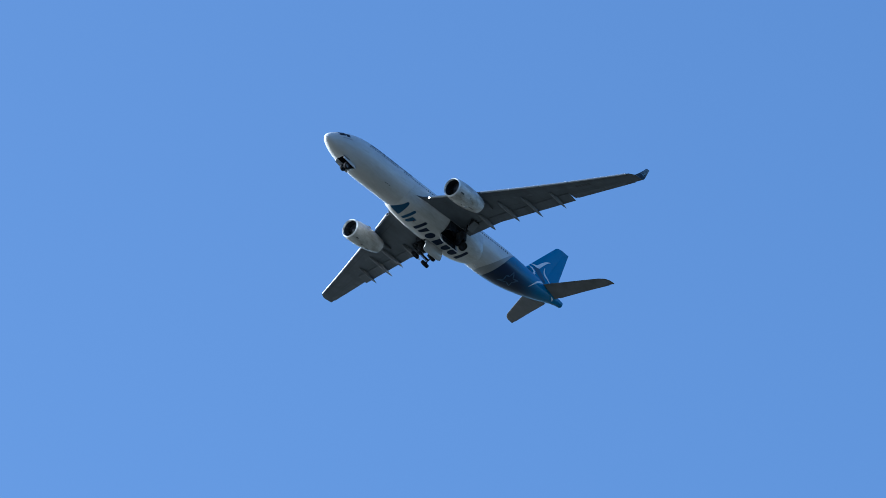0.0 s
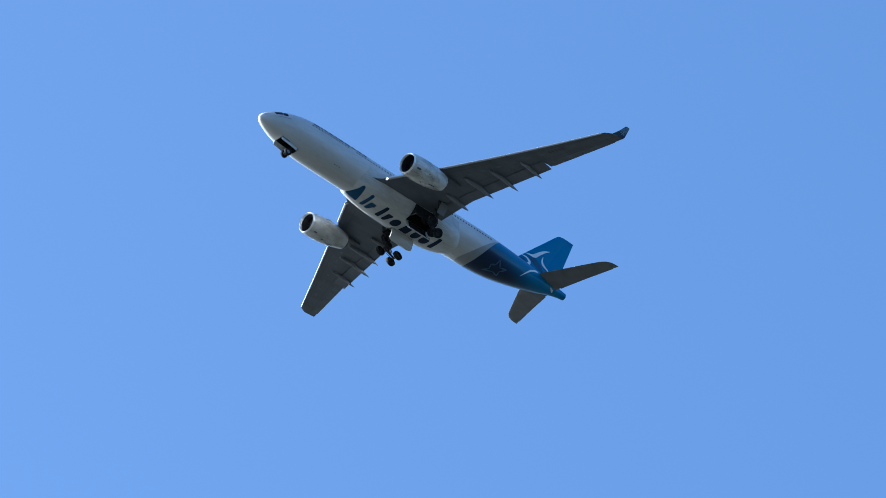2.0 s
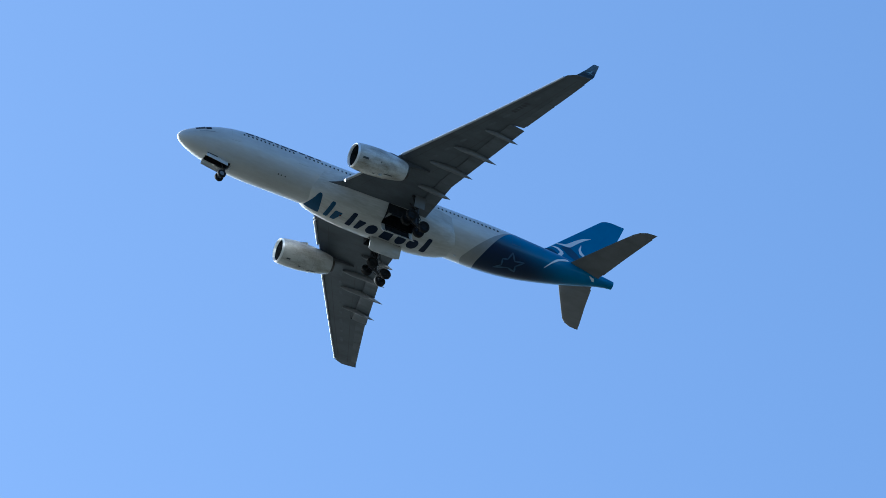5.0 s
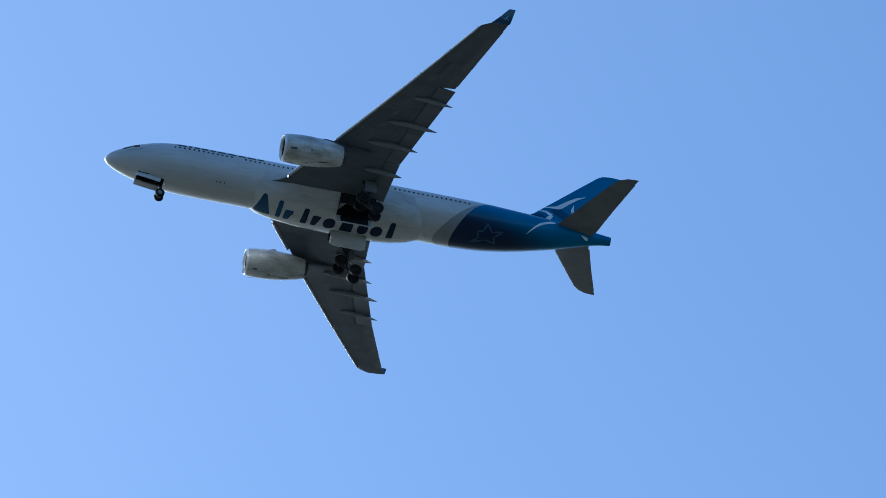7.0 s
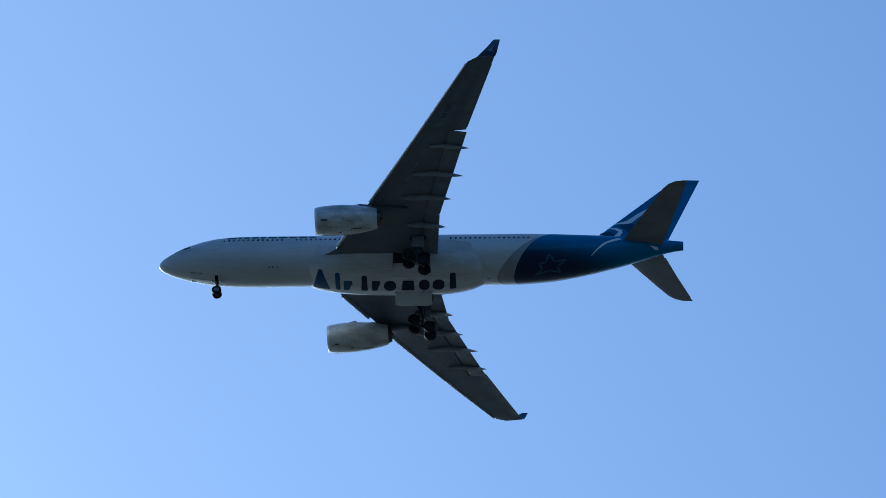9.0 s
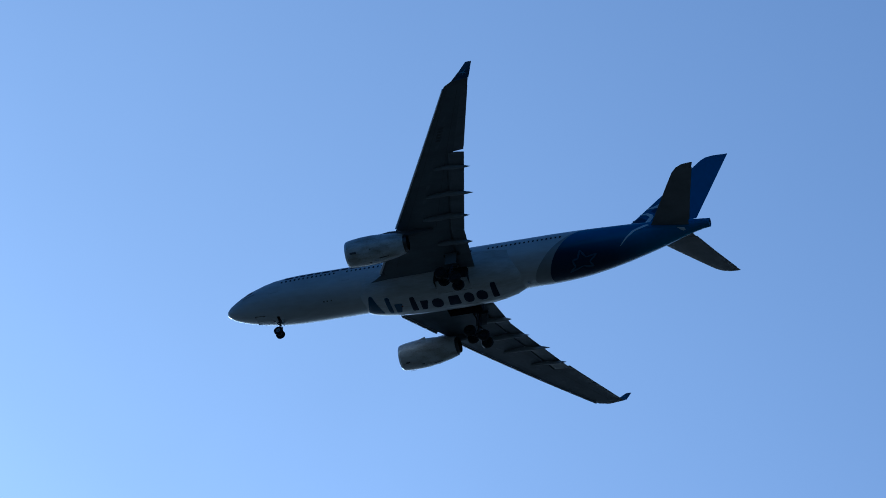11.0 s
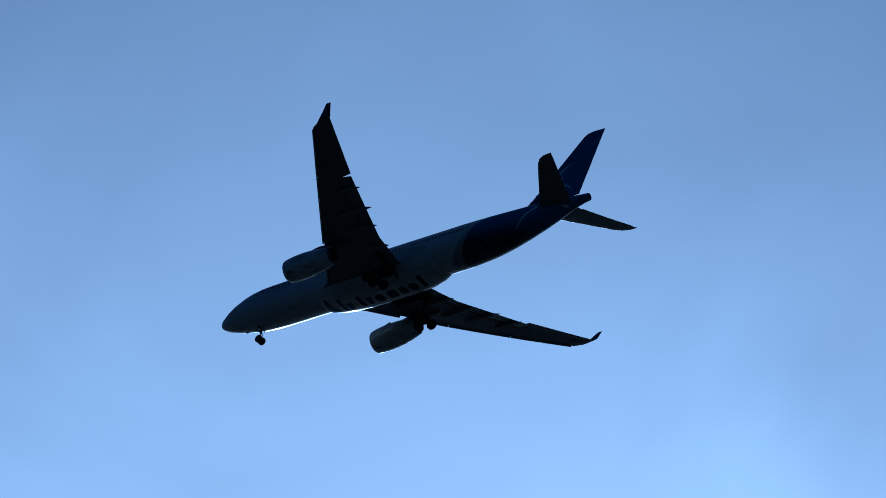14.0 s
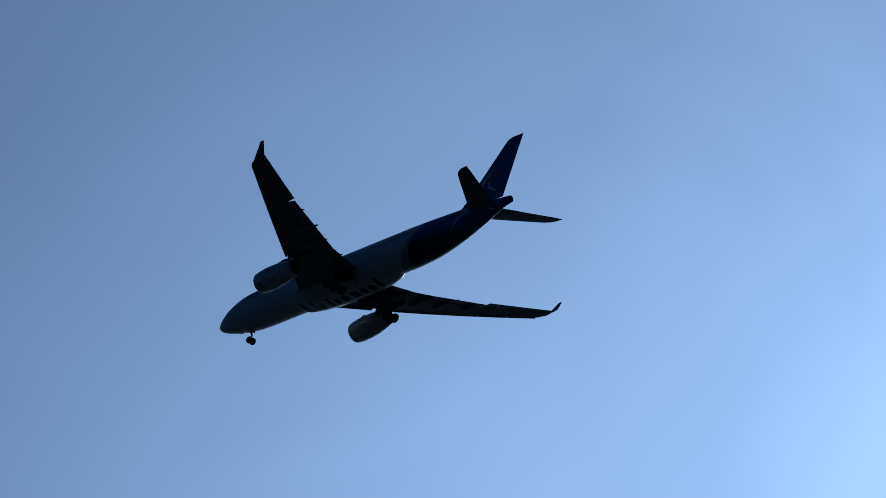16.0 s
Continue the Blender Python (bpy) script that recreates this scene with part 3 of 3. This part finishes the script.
def fin_half(s, z):
    a, b = fin_edges(z)
    c = b - a
    u = (s - a) / (c * 0.70)
    h = foil(min(0.98, max(0.02, u))) * 0.13 / 2 * c * 0.70
    if u > 0.86:
        h = max(h, 0.012 * c)
    return h


def ribbon(path, place, lift):
    """Flat tapered stroke laid on a surface: path of (a, b, half width), place(a, b) gives the surface point."""
    bm = bmesh.new()
    fine = []
    for p, q in zip(path, path[1:]):
        for k in range(5):
            fine.append(tuple(x + (y - x) * k / 5 for x, y in zip(p, q)))
    fine.append(path[-1])
    prev = None
    for i, (a, b, w) in enumerate(fine):
        a0, b0, _ = fine[max(0, i - 1)]
        a1, b1, _ = fine[min(len(fine) - 1, i + 1)]
        d = Vector((a1 - a0, b1 - b0)).normalized()
        n = Vector((-d.y, d.x)) * w
        cur = [bm.verts.new(place(a + n.x * k, b + n.y * k)) for k in (-1, 0, 1)]
        if prev:
            for k in range(2):
                bm.faces.new((prev[k], prev[k + 1], cur[k + 1], cur[k]))
        prev = cur
    return bm


def emblem(f):
    """White star strokes over the fin's foot and the body, on both sides."""
    strokes = [[(49.5, 4.0, 0.04), (50.4, 3.92, 0.16), (51.05, 3.45, 0.24)],
               [(51.05, 3.5, 0.20), (50.6, 2.8, 0.26), (50.35, 2.45, 0.2)],
               [(50.2, 4.65, 0.04), (51.6, 4.85, 0.22), (52.0, 5.05, 0.30), (52.9, 5.95, 0.24), (53.9, 6.8, 0.16), (54.95, 7.4, 0.02)],
               [(53.6, 5.8, 0.02), (53.42, 4.95, 0.16), (53.6, 4.5, 0.24), (54.5, 3.95, 0.14), (55.3, 3.3, 0.03)]]
    for side in (1, -1):
        for st in ([(48.7, 3.2, 0.10), (49.6, 3.1, 0.42), (50.3, 2.75, 0.30)], [(50.9, 4.3, 0.10), (51.9, 4.1, 0.62), (52.9, 3.6, 0.55), (53.8, 3.1, 0.10)]):
            bm = ribbon(st, lambda s, z: Vector((-s, side * (max(fin_half(s, z), side_half(s, z)) + 0.018), z)), 0)
            part("emblem_core", bm, DEEP, f, "dark blue heart of the emblem")
        for st in strokes:
            bm = ribbon(st, lambda s, z: Vector((-s, side * (max(fin_half(s, z), side_half(s, z)) + 0.03), z)), 0)
            part("emblem_stroke", bm, LOGO, f, "white emblem stroke")
        for st in ([(47.9, 44, 0.4), (48.7, 66, 1.8), (49.5, 84, 3.0), (50.9, 102, 5.0), (51.1, 104, 3.5)], [(54.4, 62, 1.2), (54.85, 50, 4), (55.1, 30, 2)]):
            st = [(s, a, w) for s, a, w in st]
            bm = ribbon([(s, a / 14, w / 14) for s, a, w in st], lambda s, b: skin(s, side * b * 14, 0.025), 0)
            part("emblem_stroke", bm, LOGO, tail, "white emblem stroke")
    # faint star outline on the port quarter
    star = [(41.7, 6), (42.5, 19), (42.3, 36), (42.95, 38), (43.3, 58), (43.9, 38), (45.2, 41), (44.2, 25), (44.5, 8), (43.4, 17), (41.7, 6)]
    for p, q in zip(star, star[1:]):
        bm = ribbon([(p[0], p[1] / 20, 0.05), ((p[0] + q[0]) / 2, (p[1] + q[1]) / 40, 0.13), (q[0], q[1] / 20, 0.06)], lambda s, b: skin(s, b * 20, 0.02), 0)
        part("star_line", bm, FAINT, tail)


def side_half(s, z):
    """Half width of the body at a height, 0 above it."""
    r, zc = interp(s, BODY)
    d = r * r - (z - zc) ** 2
    return math.sqrt(d) if d > 0 else 0.0


# ---- markings on the belly: one plain bar for each sign ----
def bar(s0, s1, y0, y1, slant=0.0, taper=0.0, oval=False):
    """Plain mark on the belly: rounded bar, wedge (taper narrows its port end) or oval."""
    bm = bmesh.new()
    n, m = 6, 14
    grid = []
    for i in range(m + 1):
        v = i / m
        y = y0 + (y1 - y0) * v
        mid, half = (s0 + s1) / 2 + slant * (v - 0.5), (s1 - s0) / 2 * (1 - taper * v)
        if oval:
            half *= max(0.10, 1 - abs(2 * v - 1) ** 2.6) ** 0.5
        elif i in (0, m):
            half -= min(0.10, half * 0.4)
        grid.append([bm.verts.new(belly_at(mid - half + 2 * half * j / n, y, 0.018)) for j in range(n + 1)])
    for i in range(m):
        for j in range(n):
            bm.faces.new((grid[i][j], grid[i][j + 1], grid[i + 1][j + 1], grid[i + 1][j]))
    return bm


# for each sign: first and last station of its foot, height, lean, narrowing (below 0: widening), whether an oval, colour
SIGNS = [(17.10, 19.12, 2.85, 0.0, 0.78, False, 'b'), (19.72, 20.26, 2.6, 0.05, 0, False, 'b'), (20.72, 21.30, 1.55, 0.30, -0.75, False, 'b'),
         (22.58, 23.30, 2.35, 0.1, 0.2, False, 'n'), (23.85, 24.42, 1.6, 0.30, -0.7, False, 'n'), (25.08, 26.42, 1.62, 0.1, 0, True, 'n'), (27.05, 28.45, 1.62, 0.1, 0.12, False, 'n'),
         (28.95, 30.12, 1.70, 0.1, 0, True, 'n'), (30.45, 31.75, 1.66, 0.1, 0, True, 'n'), (32.32, 33.08, 2.4, 0.1, 0.2, False, 'n')]


def markings():
    for s0, s1, tall, lean, tp, oval, col in SIGNS:
        foot = -1.14 + 0.018 * (s0 - 17)
        part("letter_bar", bar(s0, s1, foot, foot + tall, lean, tp, oval), TEAL if col == 'b' else NAVY, fair)
    # dark title bars above the cabin windows
    for side in (1, -1):
        s = 7.7
        for w in (1.0, 0.35, 0.6, 0.7, 0.6, 0.9, 0.9, 0.8, 0.9, 0.7):
            part("letter_bar", patch(s, s + w, side * 115, side * 124, 0.014, 3, 4), NAVY, body)
            s += w + 0.26
        part("letter_bar", patch(2.2, 3.9, side * 95, side * 98.5, 0.012, 6, 2), BAND, body)


# ---- landing gear ----
def belly_door(side):
    """Main gear door hinged beside the keel, white outside, ribbed inside with shade coloured dark."""
    hinge = Vector((-28.6, side * 1.28, belly_at(28.6, 1.28).z))
    wide = 1.74 if side > 0 else 1.5
    skins = []
    for depth in (0.0, 0.09, 0.095):
        rows = []
        for k in range(9):
            s = WELL[0] + 0.03 + (WELL[1] - WELL[0] - 0.06) * k / 8
            far = 8 if 0 < k < 8 else 7.3
            rows.append([belly_at(s, side * (1.28 + wide * min(j, far) / 8)) + Vector((0, -side * depth * j / 12, depth)) - hinge for j in range(9)])
        skins.append(rows)
    bm = bmesh.new()
    loft(bm, [o + i[::-1] for o, i in zip(skins[0], skins[1])], cap0=True, cap1=True)
    d = part("belly_gear_door", bm, BELLY, plane, "off-white belly gear door")
    bm = bmesh.new()
    loft(bm, [r[:6] for r in skins[2][1:8]], close=False)
    for k in (1, 3, 5, 7):
        m = skins[2][k][:7]
        loft(bm, [[v + Vector((x, 0, z)) for x, z in ((-.05, 0), (.05, 0), (.05, .06), (-.05, .06))] for v in m])
    part("door_lining", bm, DARK, d, "ribbed door lining, dark colour standing for shade")
    d.location = hinge
    return d


NOSE_SLOPE = -9.0


def nose_door(side):
    r, zc = interp(5.2, BODY)
    hinge = Vector((-5.2, side * 0.70, zc - math.sqrt(r * r - 0.49)))
    back = pose(0, 0, 0, 0, -NOSE_SLOPE, 0)
    bm = bmesh.new()
    rings = []
    for k in range(8):
        s = NOSEBAY[0] - 0.05 + (NOSEBAY[1] - NOSEBAY[0] - 0.30) * k / 7
        r, zc = interp(s, BODY)
        outer = [Vector((-s, side * y, zc - math.sqrt(r * r - y * y))) for y in (0.70, 0.5, 0.3, 0.02)]
        inner = [p + Vector((0, 0, 0.05)) for p in outer[::-1]]
        rings.append([back @ (p - hinge) for p in outer + inner])
    loft(bm, rings, cap0=True, cap1=True)
    d = part("nose_gear_door", bm, WHITE, plane, "white nose gear door")
    d.location = hinge
    return d


def wheel_mesh(radius, width):
    bm = bmesh.new()
    w = width / 2
    spun(bm, [(-w * .55, radius * .50), (-w * .9, radius * .62), (-w, radius * .78), (-w * .92, radius * .92), (-w * .6, radius), (w * .6, radius), (w * .92, radius * .92), (w, radius * .78),
              (w * .9, radius * .62), (w * .55, radius * .50)], (0, 0, 0), (0, 1, 0), 28)
    hub = bmesh.new()
    spun(hub, [(-w * .3, 0.02), (-w * .35, radius * .3), (-w * .6, radius * .51), (w * .6, radius * .51), (w * .35, radius * .3), (w * .3, 0.02)], (0, 0, 0), (0, 1, 0), 20)
    return bm, hub


def add_wheel(parent, at, radius, width, rim=DARK):
    tyre, hub = wheel_mesh(radius, width)
    for b in (tyre, hub):
        bmesh.ops.translate(b, vec=at, verts=b.verts)
    part("tyre", tyre, RUBBER, parent, "black tyre")
    part("wheel_rim", hub, rim, parent)


def nose_gear():
    bm = bmesh.new()
    tube(bm, (0, 0, 0.3), (0, 0, -1.1), 0.13)
    tube(bm, (0, 0, -1.0), (0.06, 0, -2.12), 0.085)
    tube(bm, (0, -0.42, -2.12), (0, 0.42, -2.12), 0.07)
    tube(bm, (0, -0.5, 0), (0, 0.5, 0), 0.08)
    tube(bm, (0.05, 0, -1.0), (1.0, 0, -0.1), 0.06)
    tube(bm, (-0.12, 0, -1.05), (-0.34, 0, -1.5), 0.045)
    tube(bm, (-0.34, 0, -1.5), (-0.08, 0, -2.0), 0.045)
    g = part("nose_gear", bm, GEARMET, plane, "nose landing gear with two wheels")
    g.location = (-6.67, 0, -2.68)
    for y in (-0.36, 0.36):
        add_wheel(g, (0, y, -2.12), 0.53, 0.38, LIGHTGREY)
    bm = bmesh.new()
    for y in (-0.2, 0.2):
        bmesh.ops.create_uvsphere(bm, u_segments=10, v_segments=6, radius=0.1, matrix=Matrix.Translation((0.14, y, -0.75)))
    box(bm, (0.02, -0.28, -0.80), (0.08, 0.28, -0.70))
    part("taxi_light", bm, GLASS, g)
    bm = bmesh.new()
    box(bm, (-0.42, -0.3, -0.95), (-0.36, 0.3, -0.05), bevel=0.02)
    part("leg_door", bm, WHITE, g, "white leg door")
    return g


def main_gear(side):
    bm = bmesh.new()
    tube(bm, (0, 0, 0.35), (0, 0, -2.1), 0.22)
    tube(bm, (0, 0, -2.0), (0, 0, -3.45), 0.15)
    tube(bm, (0.9, 0, 0.05), (-0.9, 0, 0.05), 0.16)
    tube(bm, (0, 0, -1.7), (0.8, 0, 0.0), 0.09)
    tube(bm, (0, 0, -1.9), (0, -side * 1.9, -0.15), 0.10)
    tube(bm, (0.0, -side * 0.9, -1.0), (0.7, -side * 1.2, -0.2), 0.06)
    tube(bm, (-0.2, 0, -2.1), (-0.62, 0, -2.7), 0.06)
    tube(bm, (-0.62, 0, -2.7), (-0.2, 0, -3.3), 0.06)
    tilt = radians(30)
    c = Vector((0, 0, -3.45))
    f = c + Vector((math.cos(tilt), 0, math.sin(tilt))) * 1.0
    r = c - Vector((math.cos(tilt), 0, math.sin(tilt))) * 1.0
    tube(bm, f, r, 0.14)
    for p in (f, r):
        tube(bm, p + Vector((0, -0.75, 0)), p + Vector((0, 0.75, 0)), 0.09)
    tube(bm, (0.1, 0, -2.3), f * 0.6 + c * 0.4, 0.05)
    for k in (-1, 1):
        tube(bm, f + Vector((0, k * 0.2, -0.2)), r + Vector((0, k * 0.2, -0.2)), 0.035)
    g = part("main_gear", bm, GEARMET, plane, "main landing gear with a tilted four-wheel bogie")
    g.location = (-29.05, side * 5.3, -2.05)
    for p in (f, r):
        for y in (-0.7, 0.7):
            add_wheel(g, p + Vector((0, y, 0)), 0.70, 0.50)
    bm = bmesh.new()
    box(bm, (-0.75, side * 0.34, -1.55), (0.6, side * 0.40, 0.05), bevel=0.02) if side > 0 else box(bm, (-0.75, -0.40, -1.55), (0.6, -0.34, 0.05), bevel=0.02)
    part("leg_door", bm, TAILGREY, g, "grey leg door")
    return g


# ---- windows, doors and small fittings on the body ----
def patch(s0, s1, a0, a1, lift, n=2, m=3):
    bm = bmesh.new()
    g = [[bm.verts.new(skin(s0 + (s1 - s0) * i / n, a0 + (a1 - a0) * j / m, lift)) for j in range(m + 1)] for i in range(n + 1)]
    for i in range(n):
        for j in range(m):
            bm.faces.new((g[i][j], g[i + 1][j], g[i + 1][j + 1], g[i][j + 1]))
    return bm


def windows():
    bm = bmesh.new()
    w, h = 0.105, 0.155
    pts = [(-w, -h * .5), (-w * .6, -h), (w * .6, -h), (w, -h * .5), (w, h * .5), (w * .6, h), (-w * .6, h), (-w, h * .5)]
    front = [bm.verts.new((x, 0.012, z)) for x, z in pts]
    back = [bm.verts.new((x, -0.03, z)) for x, z in pts]
    bm.faces.new(front)
    for i in range(8):
        bm.faces.new((front[i], front[(i + 1) % 8], back[(i + 1) % 8], back[i]))
    first = part("cabin_window", bm, GLASS, body, smooth=False)
    made = [first]
    z = 0.43
    for side in (1, -1):
        s = 7.4
        while s < 41.4:
            gap = any(abs(s - d) < 0.75 for d in (6.6, 14.6, 31.6, 42.3))
            if not gap:
                ob = made.pop() if made else first.copy()
                if ob is not first:
                    scene.collection.objects.link(ob)
                r, zc = interp(s, BODY)
                y = math.sqrt(r * r - (z - zc) ** 2)
                lean = math.degrees(math.asin((z - zc) / r))
                ob.parent = body
                ob.matrix_local = pose(-s, y, z, lean, 0, 0) if side > 0 else pose(-s, -y, z, lean, 0, 180) @ pose(0, 0, 0, 0, 0, 0)
            s += 0.533


def cockpit():
    for side in (1, -1):
        for s0, s1, a0, a1 in ((1.7, 2.45, 150, 177), (1.8, 2.85, 112, 148), (2.9, 3.55, 108, 130)):
            part("cockpit_window", patch(s0, s1, side * a0, side * a1, 0.015, 4, 4), GLASS, body, "dark cockpit window")
        for s, w, lo, hi in ((5.9, 1.07, 78, 118), (14.6, 1.07, 78, 118), (31.6, 0.8, 82, 118), (43.0, 1.07, 80, 118)):
            for a, b, c, d in ((s, s + 0.016, lo, hi), (s + w, s + w + 0.016, lo, hi), (s - 0.1, s + w + 0.1, lo, lo + 1.3), (s, s + w, hi, hi + 0.5)):
                part("door_seam", patch(a, b, side * c, side * d, 0.012, 2, 8), SEAM if s < 40 else FAINT, body)
        # cargo doors low on the starboard side, vents on the belly
    for s, w, lo, hi in ((9.5, 2.7, -75, -40), (35.2, 2.3, -72, -42)):
        for a, b, c, d in ((s, s + 0.04, lo, hi), (s + w, s + w + 0.04, lo, hi), (s, s + w, lo, lo + 0.8), (s, s + w, hi, hi + 0.8)):
            part("door_seam", patch(a, b, c, d, 0.012, 3, 6), SEAM, body)
    for s, a in ((12.4, 34), (12.8, 34), (13.3, 34)):
        part("vent", patch(s, s + 0.16, a, a + 3, 0.014), DARK, body)
    for s, a, h in ((36.4, 0, 0.3), (15.5, 180, 0.45), (24, 180, 0.4)):
        bm = bmesh.new()
        p = skin(s, a, -0.03)
        d = -1 if a == 0 else 1
        loft(bm, [[p + Vector((-x, y, 0)) for x, y in ((0, 0), (.12, .025), (.42, 0), (.12, -.025))],
                  [p + Vector((-x - .2, y, d * h)) for x, y in ((0, 0), (.08, .015), (.25, 0), (.08, -.015))]], cap1=True)
        part("antenna", bm, WHITE, body)
    bm = bmesh.new()
    bmesh.ops.create_uvsphere(bm, u_segments=12, v_segments=8, radius=0.11, matrix=Matrix.Translation(belly_at(21.5, 0.0)) @ Matrix.Diagonal((1.3, 1, 1, 1)))
    part("beacon", bm, REDLENS, fair, "red anti-collision beacon")


for sd in (1, -1):
    wing(sd)
    engine(sd)
    tailplane(sd)
emblem(fin())
doors = {sd: belly_door(sd) for sd in (1, -1)}
nose_doors = {sd: nose_door(sd) for sd in (1, -1)}
nose_leg = nose_gear()
legs = {sd: main_gear(sd) for sd in (1, -1)}
markings()
windows()
cockpit()


ROLL = -0.22


def motions():
    """The straight approach of the airliner, and its gear coming down."""
    walk(plane, [
        (0, pose(-602.35, -489.42, 516.25, ROLL, -2.3, 0)),
        (1, pose(-530.01, -489.05, 511.75, ROLL, -2.3, 0)),
        (2, pose(-457.25, -489.45, 507.56, ROLL, -2.3, 0)),
        (3, pose(-384.10, -490.57, 503.61, ROLL, -2.3, 0)),
        (4, pose(-310.57, -492.35, 499.85, ROLL, -2.3, 0)),
        (5, pose(-236.69, -494.73, 496.22, ROLL, -2.3, 0)),
        (6, pose(-162.48, -497.65, 492.66, ROLL, -2.3, 0)),
        (7, pose(-87.96, -501.05, 489.10, ROLL, -2.3, 0)),
        (8, pose(-13.16, -504.87, 485.49, ROLL, -2.3, 0)),
        (9, pose(61.90, -509.05, 481.76, ROLL, -2.3, 0)),
        (10, pose(137.21, -513.53, 477.87, ROLL, -2.3, 0)),
        (11, pose(212.73, -518.26, 473.73, ROLL, -2.3, 0)),
        (12, pose(288.46, -523.16, 469.31, ROLL, -2.3, 0)),
        (13, pose(364.35, -528.19, 464.53, ROLL, -2.3, 0)),
        (14, pose(440.40, -533.29, 459.34, ROLL, -2.3, 0)),
        (15, pose(516.58, -538.38, 453.67, ROLL, -2.3, 0)),
        (16, pose(592.87, -543.42, 447.47, ROLL, -2.3, 0)),
    ])
    at = nose_leg.location.copy()
    walk(nose_leg, [(t, pose(*at, 0, -a, 0)) for t, a in ((0, 62), (1.5, 52), (3, 36), (5.5, 20), (7, 6), (8, 1), (9, 0), (16, 0))])
    # angle of the leg from the vertical, and how far it is still drawn in
    swing = {1: ((0, 54, 0.4), (1.5, 40, 0.35), (3, 26, 0.3), (5.5, 10, 0.15), (7, 2, 0), (8, 0, 0), (16, 0, 0)), -1: ((0, 30, 0.75), (1.5, 16, 0.55), (3, 8, 0.4), (5.5, 1, 0.15), (7, 0, 0), (8, 0, 0), (16, 0, 0))}
    for sd, leg in legs.items():
        at = leg.location.copy()
        walk(leg, [(t, pose(*at, -sd * a, 0, 0) @ pose(0, 0, up)) for t, a, up in swing[sd]])
    shut = {1: ((0, 102), (5.5, 100), (7, 98), (7.5, 92), (8, 74), (8.5, 35), (9, 6), (9.4, 0), (16, 0)), -1: ((0, 104), (5.5, 104), (7, 102), (8, 84), (9, 52), (9.7, 22), (10.4, 0), (16, 0))}
    for sd, d in doors.items():
        at = d.location.copy()
        walk(d, [(t, pose(*at, -sd * a, 0, 0)) for t, a in shut[sd]])
    for sd, d in nose_doors.items():
        at = d.location.copy()
        walk(d, [(t, pose(*at, sd * a, NOSE_SLOPE, 0)) for t, a in ((0, 96), (5.5, 96), (7, 92), (7.5, 75), (8, 48), (9, 8), (9.6, 0), (16, 0))])


motions()
